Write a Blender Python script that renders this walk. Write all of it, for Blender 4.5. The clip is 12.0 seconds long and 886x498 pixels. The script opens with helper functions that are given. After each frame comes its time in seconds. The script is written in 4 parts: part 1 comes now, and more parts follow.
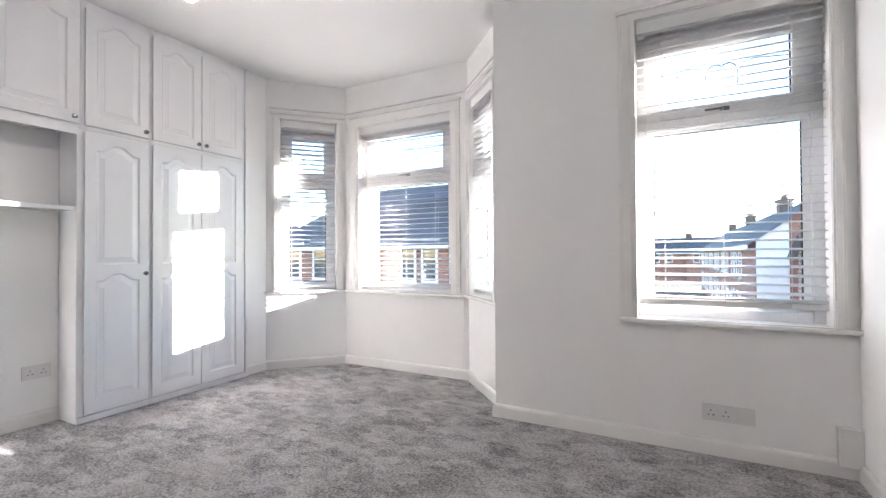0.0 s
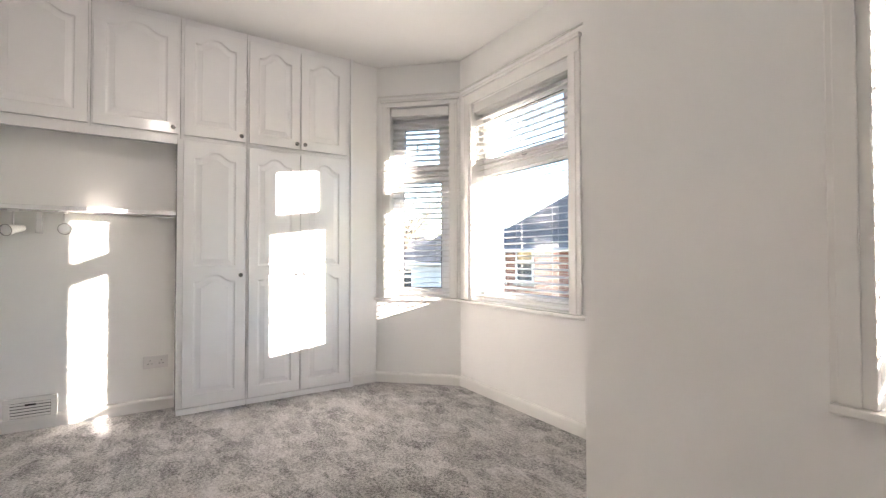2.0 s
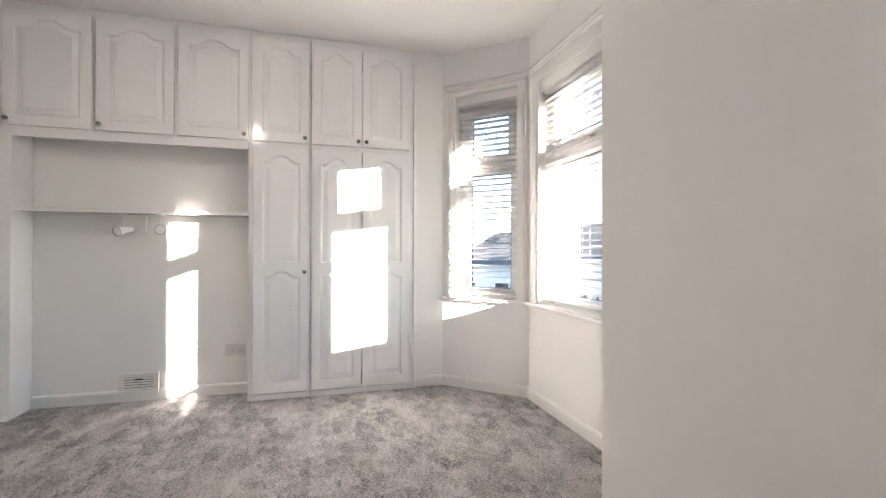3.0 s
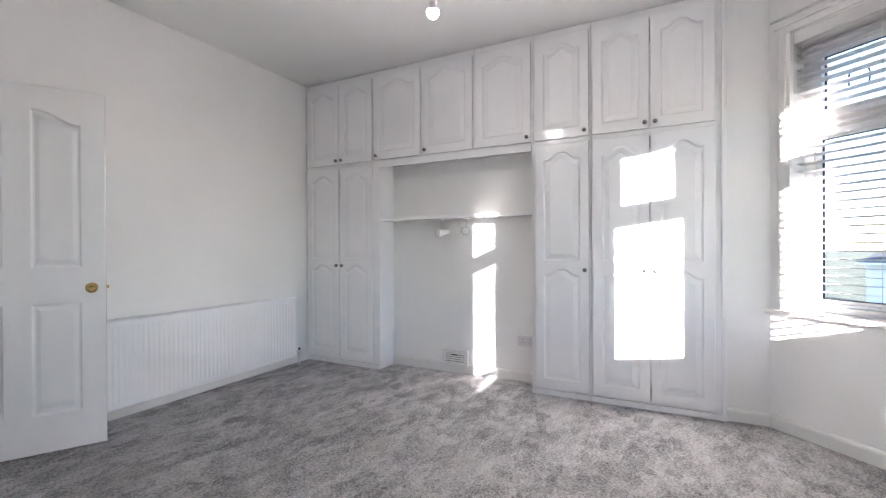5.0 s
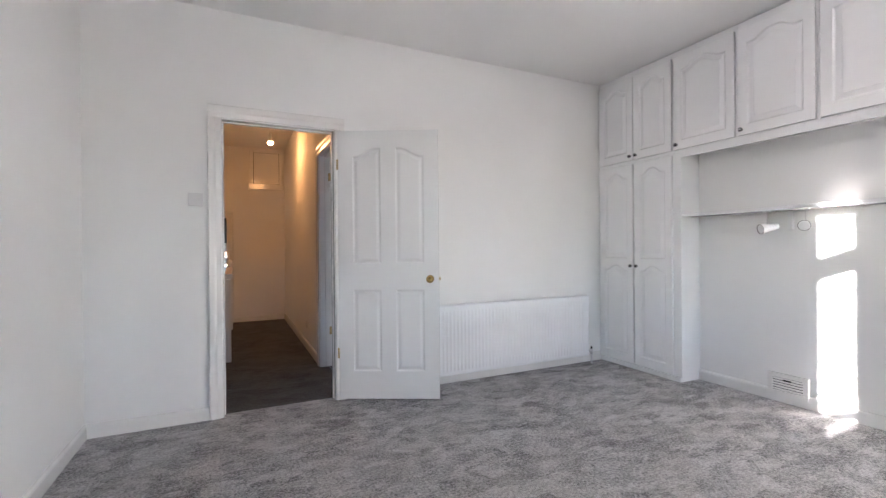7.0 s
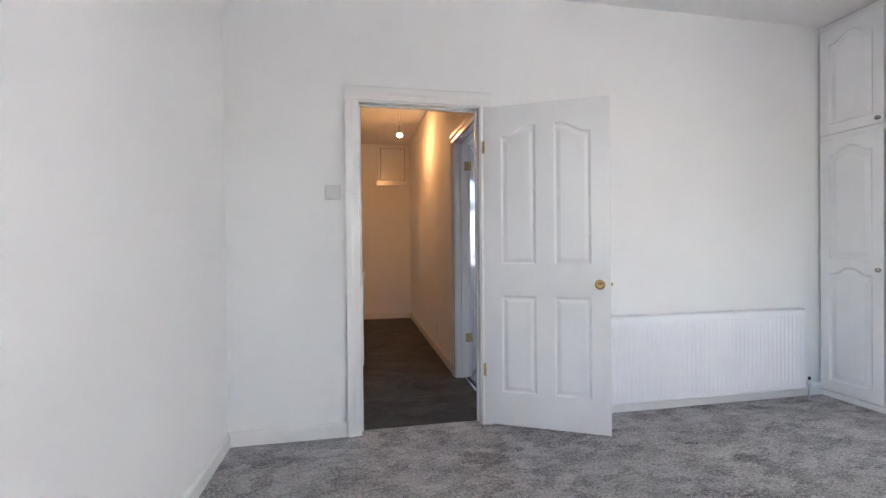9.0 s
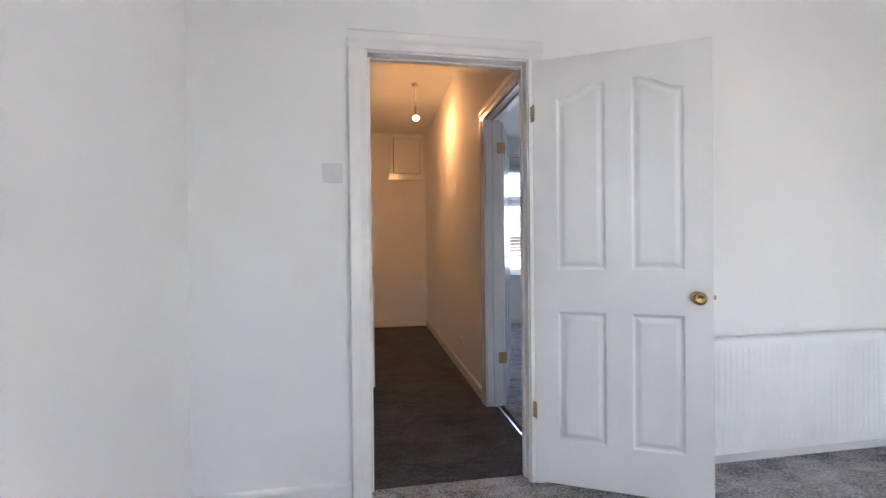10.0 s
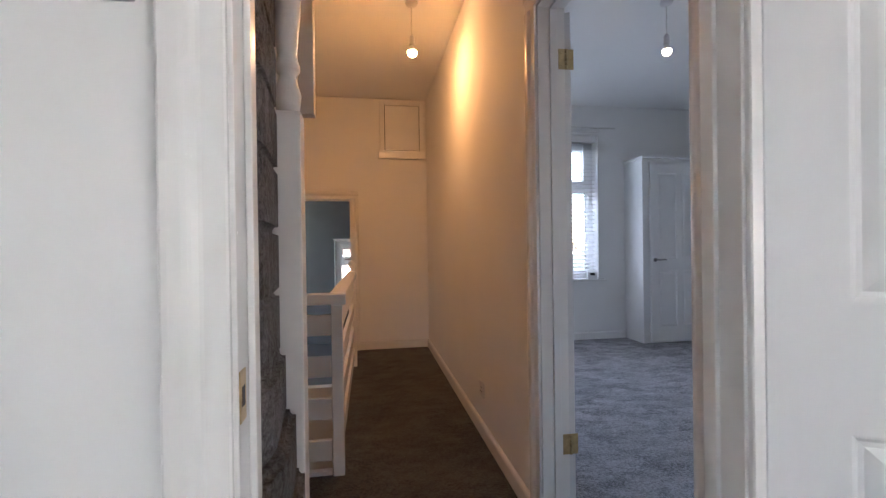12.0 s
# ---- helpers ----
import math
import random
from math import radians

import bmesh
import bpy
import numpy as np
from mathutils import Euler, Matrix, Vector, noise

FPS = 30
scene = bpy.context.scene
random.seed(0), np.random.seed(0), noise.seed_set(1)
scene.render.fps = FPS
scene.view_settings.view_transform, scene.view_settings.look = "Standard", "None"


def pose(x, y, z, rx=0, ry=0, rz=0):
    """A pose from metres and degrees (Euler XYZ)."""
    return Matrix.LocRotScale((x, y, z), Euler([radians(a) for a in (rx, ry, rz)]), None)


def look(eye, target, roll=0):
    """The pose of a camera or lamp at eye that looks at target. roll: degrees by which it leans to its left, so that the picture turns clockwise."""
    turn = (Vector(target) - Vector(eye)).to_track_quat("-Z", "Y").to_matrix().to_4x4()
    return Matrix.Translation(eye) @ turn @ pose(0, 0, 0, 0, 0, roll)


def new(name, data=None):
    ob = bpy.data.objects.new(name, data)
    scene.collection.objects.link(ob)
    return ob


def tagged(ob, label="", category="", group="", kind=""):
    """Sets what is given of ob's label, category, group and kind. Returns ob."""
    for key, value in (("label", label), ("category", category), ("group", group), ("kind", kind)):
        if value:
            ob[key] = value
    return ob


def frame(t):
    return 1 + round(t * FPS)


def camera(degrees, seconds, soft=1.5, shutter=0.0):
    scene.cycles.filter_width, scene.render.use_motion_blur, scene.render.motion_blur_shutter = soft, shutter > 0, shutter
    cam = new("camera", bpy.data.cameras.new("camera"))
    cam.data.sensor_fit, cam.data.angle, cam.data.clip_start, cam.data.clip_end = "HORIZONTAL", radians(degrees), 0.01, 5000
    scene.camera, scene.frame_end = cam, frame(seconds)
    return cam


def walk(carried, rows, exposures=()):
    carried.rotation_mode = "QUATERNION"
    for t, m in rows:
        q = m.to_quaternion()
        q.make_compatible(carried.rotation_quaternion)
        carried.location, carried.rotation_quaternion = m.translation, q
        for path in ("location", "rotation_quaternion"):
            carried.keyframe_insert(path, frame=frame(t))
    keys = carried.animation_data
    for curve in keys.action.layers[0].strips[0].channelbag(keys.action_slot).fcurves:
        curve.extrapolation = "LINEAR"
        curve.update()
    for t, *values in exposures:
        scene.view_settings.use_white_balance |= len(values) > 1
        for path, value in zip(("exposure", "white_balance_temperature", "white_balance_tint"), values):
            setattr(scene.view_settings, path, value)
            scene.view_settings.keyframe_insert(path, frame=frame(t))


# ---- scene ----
cam = camera(90.5, 12.0, soft=1.35)
PATH = [
    (0, (0.232, 0.112, 1.054), (-0.698, 1.883, 1.08), -0.3),
    (0.5, (0.264, 0.411, 1.059), (-0.863, 2.064, 1.082), -0.2),
    (1, (0.294, 0.747, 1.068), (-1.041, 2.237, 1.091), -0.1),
    (1.5, (0.326, 1.052, 1.071), (-1.18, 2.368, 1.097), -0.0),
    (2, (0.363, 1.384, 1.06), (-1.316, 2.471, 1.097), -0.1),
    (2.5, (0.366, 1.655, 1.073), (-1.432, 2.531, 1.096), 0.0),
    (2.7, (0.368, 1.799, 1.082), (-1.487, 2.545, 1.101), 0.1),
    (4.3, (0.237, 2.366, 1.094), (-1.729, 1.998, 1.092), -0.2),
    (4.5, (0.219, 2.398, 1.09), (-1.712, 1.877, 1.092), -0.1),
    (5, (0.17, 2.424, 1.101), (-1.604, 1.501, 1.094), -0.3),
    (5.5, (0.16, 2.427, 1.123), (-1.413, 1.192, 1.104), -0.3),
    (6, (0.17, 2.467, 1.126), (-1.131, 0.949, 1.109), -0.2),
    (6.5, (0.177, 2.478, 1.105), (-0.88, 0.78, 1.103), -0.5),
    (7, (0.184, 2.47, 1.11), (-0.675, 0.664, 1.106), -0.5),
    (7.5, (0.196, 2.447, 1.101), (-0.532, 0.584, 1.102), -0.6),
    (9.3, (0.275, 1.689, 1.12), (-0.08, -0.279, 1.108), -0.5),
    (9.5, (0.269, 1.566, 1.099), (-0.079, -0.404, 1.091), -0.5),
    (10, (0.255, 1.185, 1.114), (-0.078, -0.787, 1.103), -0.6),
    (10.5, (0.242, 0.836, 1.099), (-0.092, -1.136, 1.09), -0.4),
    (11, (0.209, 0.472, 1.09), (-0.129, -1.499, 1.081), -0.3),
    (11.5, (0.144, 0.152, 1.082), (-0.189, -1.82, 1.076), -0.2),
    (12, (0.086, -0.195, 1.091), (-0.246, -2.168, 1.082), -0.8),
]
EXPOSURES = [(0, 4.1, 6080, 17), (0.8, 4.08, 6350, 17), (1.6, 4.03, 6800, 17), (2.6, 4.01, 6800, 17), (4.4, 4.02, 6100, 18), (7.5, 4.34, 6100, 18), (9.5, 4.43, 5950, 17), (11.2, 4.5, 6000, 17), (12, 4.55, 6100, 17)]
walk(cam, [(t, look(eye, target, roll)) for t, eye, target, roll in PATH], EXPOSURES)

# ---- world, sun and exposure ----
world = bpy.data.worlds.new("sky")
scene.world = world
world.use_nodes = True
wn = world.node_tree.nodes
sky = wn.new("ShaderNodeTexSky")
sky.sky_type = "NISHITA"
sky.sun_disc = False
SUN_EL, SUN_AZ = radians(10.87), math.atan2(1.0, 0.507)
sky.sun_elevation, sky.sun_rotation = SUN_EL, SUN_AZ
sky.air_density, sky.dust_density, sky.ozone_density = 1.0, 0.0, 1.5
wn["Background"].inputs["Strength"].default_value = 0.07
world.node_tree.links.new(sky.outputs["Color"], wn["Background"].inputs["Color"])

sun_data = bpy.data.lights.new("sun", "SUN")
sun_data.energy, sun_data.angle, sun_data.color = 4.9, radians(0.53), (1.0, 0.93, 0.82)
sun = new("sun", sun_data)
sun_way = Vector((math.sin(SUN_AZ) * math.cos(SUN_EL), math.cos(SUN_AZ) * math.cos(SUN_EL), math.sin(SUN_EL)))
sun.matrix_basis = look(tuple(sun_way * 60), (0, 0, 0))

# Added area lamp behind the back window, topping up the sky's light in that room.
back_fill = bpy.data.lights.new("back_window_sky_fill", "AREA")
back_fill.shape, back_fill.size, back_fill.size_y = "RECTANGLE", 1.44, 1.62
back_fill.energy, back_fill.color = 2.6, (0.74, 0.84, 1.0)
new("back_window_sky_fill", back_fill).matrix_basis = look((-1.79, -5.22, 1.53), (-1.79, 0.0, 1.53))

# ---- materials ----
def material(name, color, rough=0.5, metal=0.0, spec=0.5, vary=0.06, scale=6.0, fine=90.0, bump=0.05, bump_dist=0.002, coat=0.0, second=None, per_object=0.0, rvar=0.03):
    """Principled surface: broad mottling and fine grain in colour, roughness and relief."""
    m = bpy.data.materials.new(name)
    m.use_nodes = True
    nt = m.node_tree
    bsdf = nt.nodes["Principled BSDF"]
    co = nt.nodes.new("ShaderNodeTexCoord")
    broad = nt.nodes.new("ShaderNodeTexNoise")
    broad.inputs["Scale"].default_value = scale
    broad.inputs["Detail"].default_value = 5
    grain = nt.nodes.new("ShaderNodeTexNoise")
    grain.inputs["Scale"].default_value = fine
    grain.inputs["Detail"].default_value = 3
    nt.links.new(co.outputs["Object"], broad.inputs["Vector"])
    nt.links.new(co.outputs["Object"], grain.inputs["Vector"])
    mix = nt.nodes.new("ShaderNodeMix")
    mix.data_type = "RGBA"
    a = tuple(max(0, c * (1 - vary)) for c in color) if second is None else second
    mix.inputs["A"].default_value = (*a, 1)
    mix.inputs["B"].default_value = (*(min(1, c * (1 + vary * 0.5)) for c in color), 1) if second is None else (*color, 1)
    ramp = nt.nodes.new("ShaderNodeMapRange")
    ramp.inputs["From Min"].default_value, ramp.inputs["From Max"].default_value = 0.35, 0.65
    nt.links.new(broad.outputs["Fac"], ramp.inputs["Value"])
    nt.links.new(ramp.outputs["Result"], mix.inputs["Factor"])
    out = mix.outputs["Result"]
    if per_object:
        info = nt.nodes.new("ShaderNodeObjectInfo")
        hsv = nt.nodes.new("ShaderNodeHueSaturation")
        rng = nt.nodes.new("ShaderNodeMapRange")
        rng.inputs["To Min"].default_value, rng.inputs["To Max"].default_value = 1 - per_object, 1 + per_object
        nt.links.new(info.outputs["Random"], rng.inputs["Value"])
        nt.links.new(rng.outputs["Result"], hsv.inputs["Value"])
        nt.links.new(out, hsv.inputs["Color"])
        out = hsv.outputs["Color"]
    nt.links.new(out, bsdf.inputs["Base Color"])
    rr = nt.nodes.new("ShaderNodeMapRange")
    rr.inputs["To Min"].default_value, rr.inputs["To Max"].default_value = max(0.02, rough - rvar), min(1, rough + rvar)
    nt.links.new(grain.outputs["Fac"], rr.inputs["Value"])
    nt.links.new(rr.outputs["Result"], bsdf.inputs["Roughness"])
    bsdf.inputs["Metallic"].default_value = metal
    bsdf.inputs["Specular IOR Level"].default_value = spec
    bsdf.inputs["Coat Weight"].default_value = coat
    if bump:
        add = nt.nodes.new("ShaderNodeMath")
        add.operation = "ADD"
        nt.links.new(broad.outputs["Fac"], add.inputs[0])
        nt.links.new(grain.outputs["Fac"], add.inputs[1])
        bm_node = nt.nodes.new("ShaderNodeBump")
        bm_node.inputs["Strength"].default_value, bm_node.inputs["Distance"].default_value = bump, bump_dist
        nt.links.new(add.outputs["Value"], bm_node.inputs["Height"])
        nt.links.new(bm_node.outputs["Normal"], bsdf.inputs["Normal"])
    return m


def carpet(name, light, dark, warm):
    """Cut-pile carpet: brushed patches of light and dark nap over a coarse fibre speckle."""
    m = bpy.data.materials.new(name)
    m.use_nodes = True
    nt = m.node_tree
    bsdf = nt.nodes["Principled BSDF"]
    co = nt.nodes.new("ShaderNodeTexCoord")

    def noise_at(scale, detail, rough, stretch=(1, 1, 1), turn=0.0, warp=0.0):
        mp = nt.nodes.new("ShaderNodeMapping")
        mp.inputs["Scale"].default_value = stretch
        mp.inputs["Rotation"].default_value = (0, 0, turn)
        nz = nt.nodes.new("ShaderNodeTexNoise")
        nz.inputs["Scale"].default_value, nz.inputs["Detail"].default_value = scale, detail
        nz.inputs["Roughness"].default_value, nz.inputs["Distortion"].default_value = rough, warp
        nt.links.new(co.outputs["Object"], mp.inputs["Vector"])
        nt.links.new(mp.outputs["Vector"], nz.inputs["Vector"])
        return nz.outputs["Fac"]

    def spread(value, lo, hi, to_lo=0.0, to_hi=1.0):
        r = nt.nodes.new("ShaderNodeMapRange")
        r.inputs["From Min"].default_value, r.inputs["From Max"].default_value = lo, hi
        r.inputs["To Min"].default_value, r.inputs["To Max"].default_value = to_lo, to_hi
        nt.links.new(value, r.inputs["Value"])
        return r.outputs["Result"]

    def maths(op, a, b):
        n = nt.nodes.new("ShaderNodeMath")
        n.operation = op
        for i, v in enumerate((a, b)):
            if isinstance(v, (int, float)):
                n.inputs[i].default_value = v
            else:
                nt.links.new(v, n.inputs[i])
        return n.outputs["Value"]

    def strokes(scale, turn):
        """Angular patches left by brushing: cells bent by a soft noise."""
        mp = nt.nodes.new("ShaderNodeMapping")
        mp.inputs["Scale"].default_value, mp.inputs["Rotation"].default_value = (1.0, 1.7, 1.0), (0, 0, turn)
        bend = nt.nodes.new("ShaderNodeTexNoise")
        bend.inputs["Scale"].default_value, bend.inputs["Detail"].default_value = scale * 2.2, 4
        sh_ = nt.nodes.new("ShaderNodeVectorMath")
        sh_.operation = "MULTIPLY_ADD"
        sh_.inputs[1].default_value = (0.11, 0.11, 0.0)
        vo = nt.nodes.new("ShaderNodeTexVoronoi")
        vo.inputs["Scale"].default_value = scale
        sep = nt.nodes.new("ShaderNodeSeparateColor")
        nt.links.new(co.outputs["Object"], mp.inputs["Vector"])
        nt.links.new(mp.outputs["Vector"], bend.inputs["Vector"])
        nt.links.new(bend.outputs["Color"], sh_.inputs[0])
        nt.links.new(mp.outputs["Vector"], sh_.inputs[2])
        nt.links.new(sh_.outputs["Vector"], vo.inputs["Vector"])
        nt.links.new(vo.outputs["Color"], sep.inputs["Color"])
        return sep.outputs["Red"]

    cloud = spread(noise_at(4.0, 6, 0.6, (1.0, 1.25, 1), 0.5, 0.3), 0.36, 0.64)
    nap = maths("ADD", maths("MULTIPLY", strokes(7.0, 0.6), 0.55), maths("MULTIPLY", cloud, 0.45))
    brush = strokes(17.0, -0.5)
    tuft = spread(noise_at(72.0, 5, 0.85), 0.38, 0.62)
    fibre = spread(noise_at(420.0, 2, 0.7), 0.3, 0.7)
    tone = maths("ADD", maths("MULTIPLY", nap, 0.30), maths("ADD", maths("MULTIPLY", brush, 0.15), maths("ADD", maths("MULTIPLY", tuft, 0.44), maths("MULTIPLY", fibre, 0.18))))
    mix = nt.nodes.new("ShaderNodeMix")
    mix.data_type = "RGBA"
    tone = spread(tone, 0.27, 0.77)
    mix.inputs["A"].default_value, mix.inputs["B"].default_value = (*dark, 1), (*light, 1)
    nt.links.new(tone, mix.inputs["Factor"])
    tint = nt.nodes.new("ShaderNodeMix")
    tint.data_type = "RGBA"
    nt.links.new(mix.outputs["Result"], tint.inputs["A"])
    tint.inputs["B"].default_value = (*warm, 1)
    nt.links.new(spread(noise_at(2.3, 4, 0.5), 0.5, 0.75, 0.0, 0.35), tint.inputs["Factor"])
    nt.links.new(tint.outputs["Result"], bsdf.inputs["Base Color"])
    bsdf.inputs["Roughness"].default_value = 0.95
    bsdf.inputs["Specular IOR Level"].default_value = 0.15
    bsdf.inputs["Sheen Weight"].default_value = 0.15
    height = maths("ADD", maths("MULTIPLY", tuft, 0.6), maths("ADD", maths("MULTIPLY", fibre, 0.5), maths("MULTIPLY", nap, 0.5)))
    b = nt.nodes.new("ShaderNodeBump")
    b.inputs["Strength"].default_value, b.inputs["Distance"].default_value = 0.8, 0.006
    nt.links.new(height, b.inputs["Height"])
    nt.links.new(b.outputs["Normal"], bsdf.inputs["Normal"])
    return m


def glowing(name, color, strength):
    m = bpy.data.materials.new(name)
    m.use_nodes = True
    bsdf = m.node_tree.nodes["Principled BSDF"]
    bsdf.inputs["Base Color"].default_value = (*color, 1)
    bsdf.inputs["Emission Color"].default_value = (*color, 1)
    bsdf.inputs["Emission Strength"].default_value = strength
    return m


def glass(name, color=(1, 1, 1)):
    """Thin clear pane: seen straight through, with a mirror gloss that grows at grazing angles."""
    m = bpy.data.materials.new(name)
    m.use_nodes = True
    nt = m.node_tree
    nt.nodes.remove(nt.nodes["Principled BSDF"])
    clear = nt.nodes.new("ShaderNodeBsdfTransparent")
    clear.inputs["Color"].default_value = (*color, 1)
    shine = nt.nodes.new("ShaderNodeBsdfGlossy")
    shine.inputs["Roughness"].default_value = 0.01
    facing = nt.nodes.new("ShaderNodeLayerWeight")
    facing.inputs["Blend"].default_value = 0.5
    rise = nt.nodes.new("ShaderNodeMath")
    rise.operation = "POWER"
    rise.inputs[1].default_value = 5.0
    nt.links.new(facing.outputs["Facing"], rise.inputs[0])
    fres = nt.nodes.new("ShaderNodeMapRange")
    fres.inputs["To Min"].default_value, fres.inputs["To Max"].default_value = 0.035, 0.9
    nt.links.new(rise.outputs["Value"], fres.inputs["Value"])
    mix = nt.nodes.new("ShaderNodeMixShader")
    nt.links.new(fres.outputs["Result"], mix.inputs["Fac"])
    nt.links.new(clear.outputs["BSDF"], mix.inputs[1])
    nt.links.new(shine.outputs["BSDF"], mix.inputs[2])
    nt.links.new(mix.outputs["Shader"], nt.nodes["Material Output"].inputs["Surface"])
    return m


def courses(name, color, second, mortar, width, height, gap, rough, bump):
    """Brick or slate courses for buildings that stay far off."""
    m = material(name, color, rough, vary=0.15, scale=1.2, fine=30, bump=0)
    nt = m.node_tree
    bsdf = nt.nodes["Principled BSDF"]
    co = nt.nodes.new("ShaderNodeTexCoord")
    brick = nt.nodes.new("ShaderNodeTexBrick")
    mp = nt.nodes.new("ShaderNodeMapping")
    mp.inputs["Rotation"].default_value = (radians(90), 0, 0)
    nt.links.new(co.outputs["Object"], mp.inputs["Vector"])
    nt.links.new(mp.outputs["Vector"], brick.inputs["Vector"])
    brick.inputs["Scale"].default_value = 1.0
    brick.inputs["Color1"].default_value, brick.inputs["Color2"].default_value, brick.inputs["Mortar"].default_value = (*color, 1), (*second, 1), (*mortar, 1)
    brick.inputs["Brick Width"].default_value, brick.inputs["Row Height"].default_value, brick.inputs["Mortar Size"].default_value = width, height, gap
    nt.links.new(brick.outputs["Color"], bsdf.inputs["Base Color"])
    b = nt.nodes.new("ShaderNodeBump")
    b.inputs["Strength"].default_value, b.inputs["Distance"].default_value = bump, 0.02
    b.invert = True
    nt.links.new(brick.outputs["Fac"], b.inputs["Height"])
    nt.links.new(b.outputs["Normal"], bsdf.inputs["Normal"])
    return m


WALL = material("matt_white_emulsion", (0.84, 0.835, 0.825), 0.75, vary=0.015, scale=2.2, fine=160, bump=0.06, bump_dist=0.0015, spec=0.25)
CEIL = material("ceiling_emulsion", (0.84, 0.835, 0.825), 0.8, vary=0.015, scale=1.6, fine=120, bump=0.06, bump_dist=0.0015, spec=0.2)
GLOSS = material("white_gloss_paint", (0.87, 0.87, 0.875), 0.17, vary=0.012, scale=5, fine=70, bump=0.02, bump_dist=0.001, spec=0.5)
SATIN = material("white_satin_paint", (0.82, 0.81, 0.79), 0.26, vary=0.02, scale=7, fine=110, bump=0.03, bump_dist=0.001)
DOORPAINT = material("white_moulded_door_paint", (0.80, 0.80, 0.80), 0.24, vary=0.01, scale=4, fine=60, bump=0.004, bump_dist=0.001, rvar=0.012)
UPVC = material("white_upvc", (0.84, 0.84, 0.845), 0.28, vary=0.015, bump=0.02)
SLAT = material("white_painted_slat", (0.74, 0.735, 0.725), 0.85, spec=0.0, vary=0.02, bump=0.03, per_object=0.02)
CORD = material("white_cord", (0.78, 0.77, 0.74), 0.8, bump=0.0)
RADIATOR = material("white_radiator_enamel", (0.81, 0.82, 0.835), 0.3, vary=0.02, bump=0.03)
PLASTIC = material("white_plastic", (0.70, 0.685, 0.69), 0.35, vary=0.03, bump=0.02)
GREYPLASTIC = material("pale_grey_plastic", (0.33, 0.32, 0.31), 0.4, vary=0.04, bump=0.02)
# Black rubber and plastic; also painted shade in holes and gaps.
DARK = material("black_parts_and_hole_shade", (0.02, 0.02, 0.02), 0.6, bump=0)
BRASS = material("polished_brass", (0.52, 0.35, 0.14), 0.13, metal=1.0, vary=0.12, scale=30, bump=0.03)
OLDBRASS = material("tarnished_brass", (0.50, 0.38, 0.20), 0.35, metal=1.0, vary=0.2, scale=40, bump=0.05)
CHROME = material("pewter_knob_metal", (0.32, 0.32, 0.33), 0.25, metal=1.0, vary=0.1, scale=40, bump=0.03)
LEAD = material("lead_came", (0.16, 0.17, 0.18), 0.5, metal=0.6, bump=0.05)
GLASS = glass("window_glass")
CARPET = carpet("grey_pile_carpet", (0.66, 0.645, 0.643), (0.088, 0.085, 0.087), (0.46, 0.42, 0.39))
HALLCARPET = carpet("charcoal_pile_carpet", (0.135, 0.132, 0.136), (0.018, 0.0175, 0.018), (0.13, 0.12, 0.11))
STAIRCARPET = carpet("dark_grey_stair_carpet", (0.24, 0.24, 0.245), (0.02, 0.02, 0.021), (0.13, 0.13, 0.13))
BEDCARPET = carpet("slate_grey_pile_carpet", (0.60, 0.59, 0.63), (0.12, 0.12, 0.13), (0.36, 0.35, 0.37))
BULB = glowing("lit_bulb", (1.0, 0.47, 0.155), 38.0)
BULBWHITE = glowing("lit_bulb_cool", (1.0, 0.92, 0.85), 28.0)
BULBROOM = glowing("lit_bulb_soft", (1.0, 0.72, 0.45), 2.6)
CUPBOARD = material("white_cupboard_paint", (0.76, 0.755, 0.75), 0.4, vary=0.03, bump=0.05)
GREYWALL = material("dark_grey_bathroom_tile", (0.08, 0.083, 0.09), 0.3, vary=0.1, scale=3, bump=0.03)
BRICK = courses("red_brick", (0.30, 0.115, 0.075), (0.21, 0.085, 0.06), (0.34, 0.30, 0.26), 0.22, 0.075, 0.008, 0.85, 0.5)
SLATE = courses("blue_grey_slate", (0.21, 0.215, 0.24), (0.16, 0.165, 0.185), (0.09, 0.095, 0.105), 0.3, 0.22, 0.006, 0.6, 0.6)
TILE = courses("brown_roof_tile", (0.26, 0.16, 0.115), (0.20, 0.125, 0.095), (0.08, 0.06, 0.05), 0.25, 0.25, 0.012, 0.8, 0.7)
RENDER = material("white_render", (0.72, 0.72, 0.74), 0.85, vary=0.08, scale=1.5, fine=20, bump=0.2, bump_dist=0.01)
CREAM = material("cream_render", (0.66, 0.60, 0.48), 0.85, vary=0.08, scale=1.5, fine=20, bump=0.2, bump_dist=0.01)
STONE = material("pale_stone", (0.36, 0.34, 0.32), 0.8, vary=0.12, bump=0.2)
PANEDARK = material("far_window_glass", (0.05, 0.06, 0.075), 0.08, vary=0.3, scale=0.7, bump=0.0, spec=0.8)
ASPHALT = material("asphalt", (0.055, 0.055, 0.058), 0.9, vary=0.2, scale=0.6, fine=60, bump=0.4, bump_dist=0.01)
PAVING = material("concrete_paving", (0.26, 0.25, 0.24), 0.9, vary=0.15, scale=0.8, fine=40, bump=0.3, bump_dist=0.01)
GRASS = material("grass_ground", (0.055, 0.065, 0.04), 0.95, vary=0.3, scale=0.5, fine=30, bump=0.5, bump_dist=0.03)
BARK = material("grey_brown_bark", (0.12, 0.095, 0.075), 0.95, vary=0.25, scale=4, fine=40, bump=0.6, bump_dist=0.02)
LEAF = material("hedge_leaf", (0.055, 0.085, 0.03), 0.6, vary=0.4, scale=3, bump=0.0)
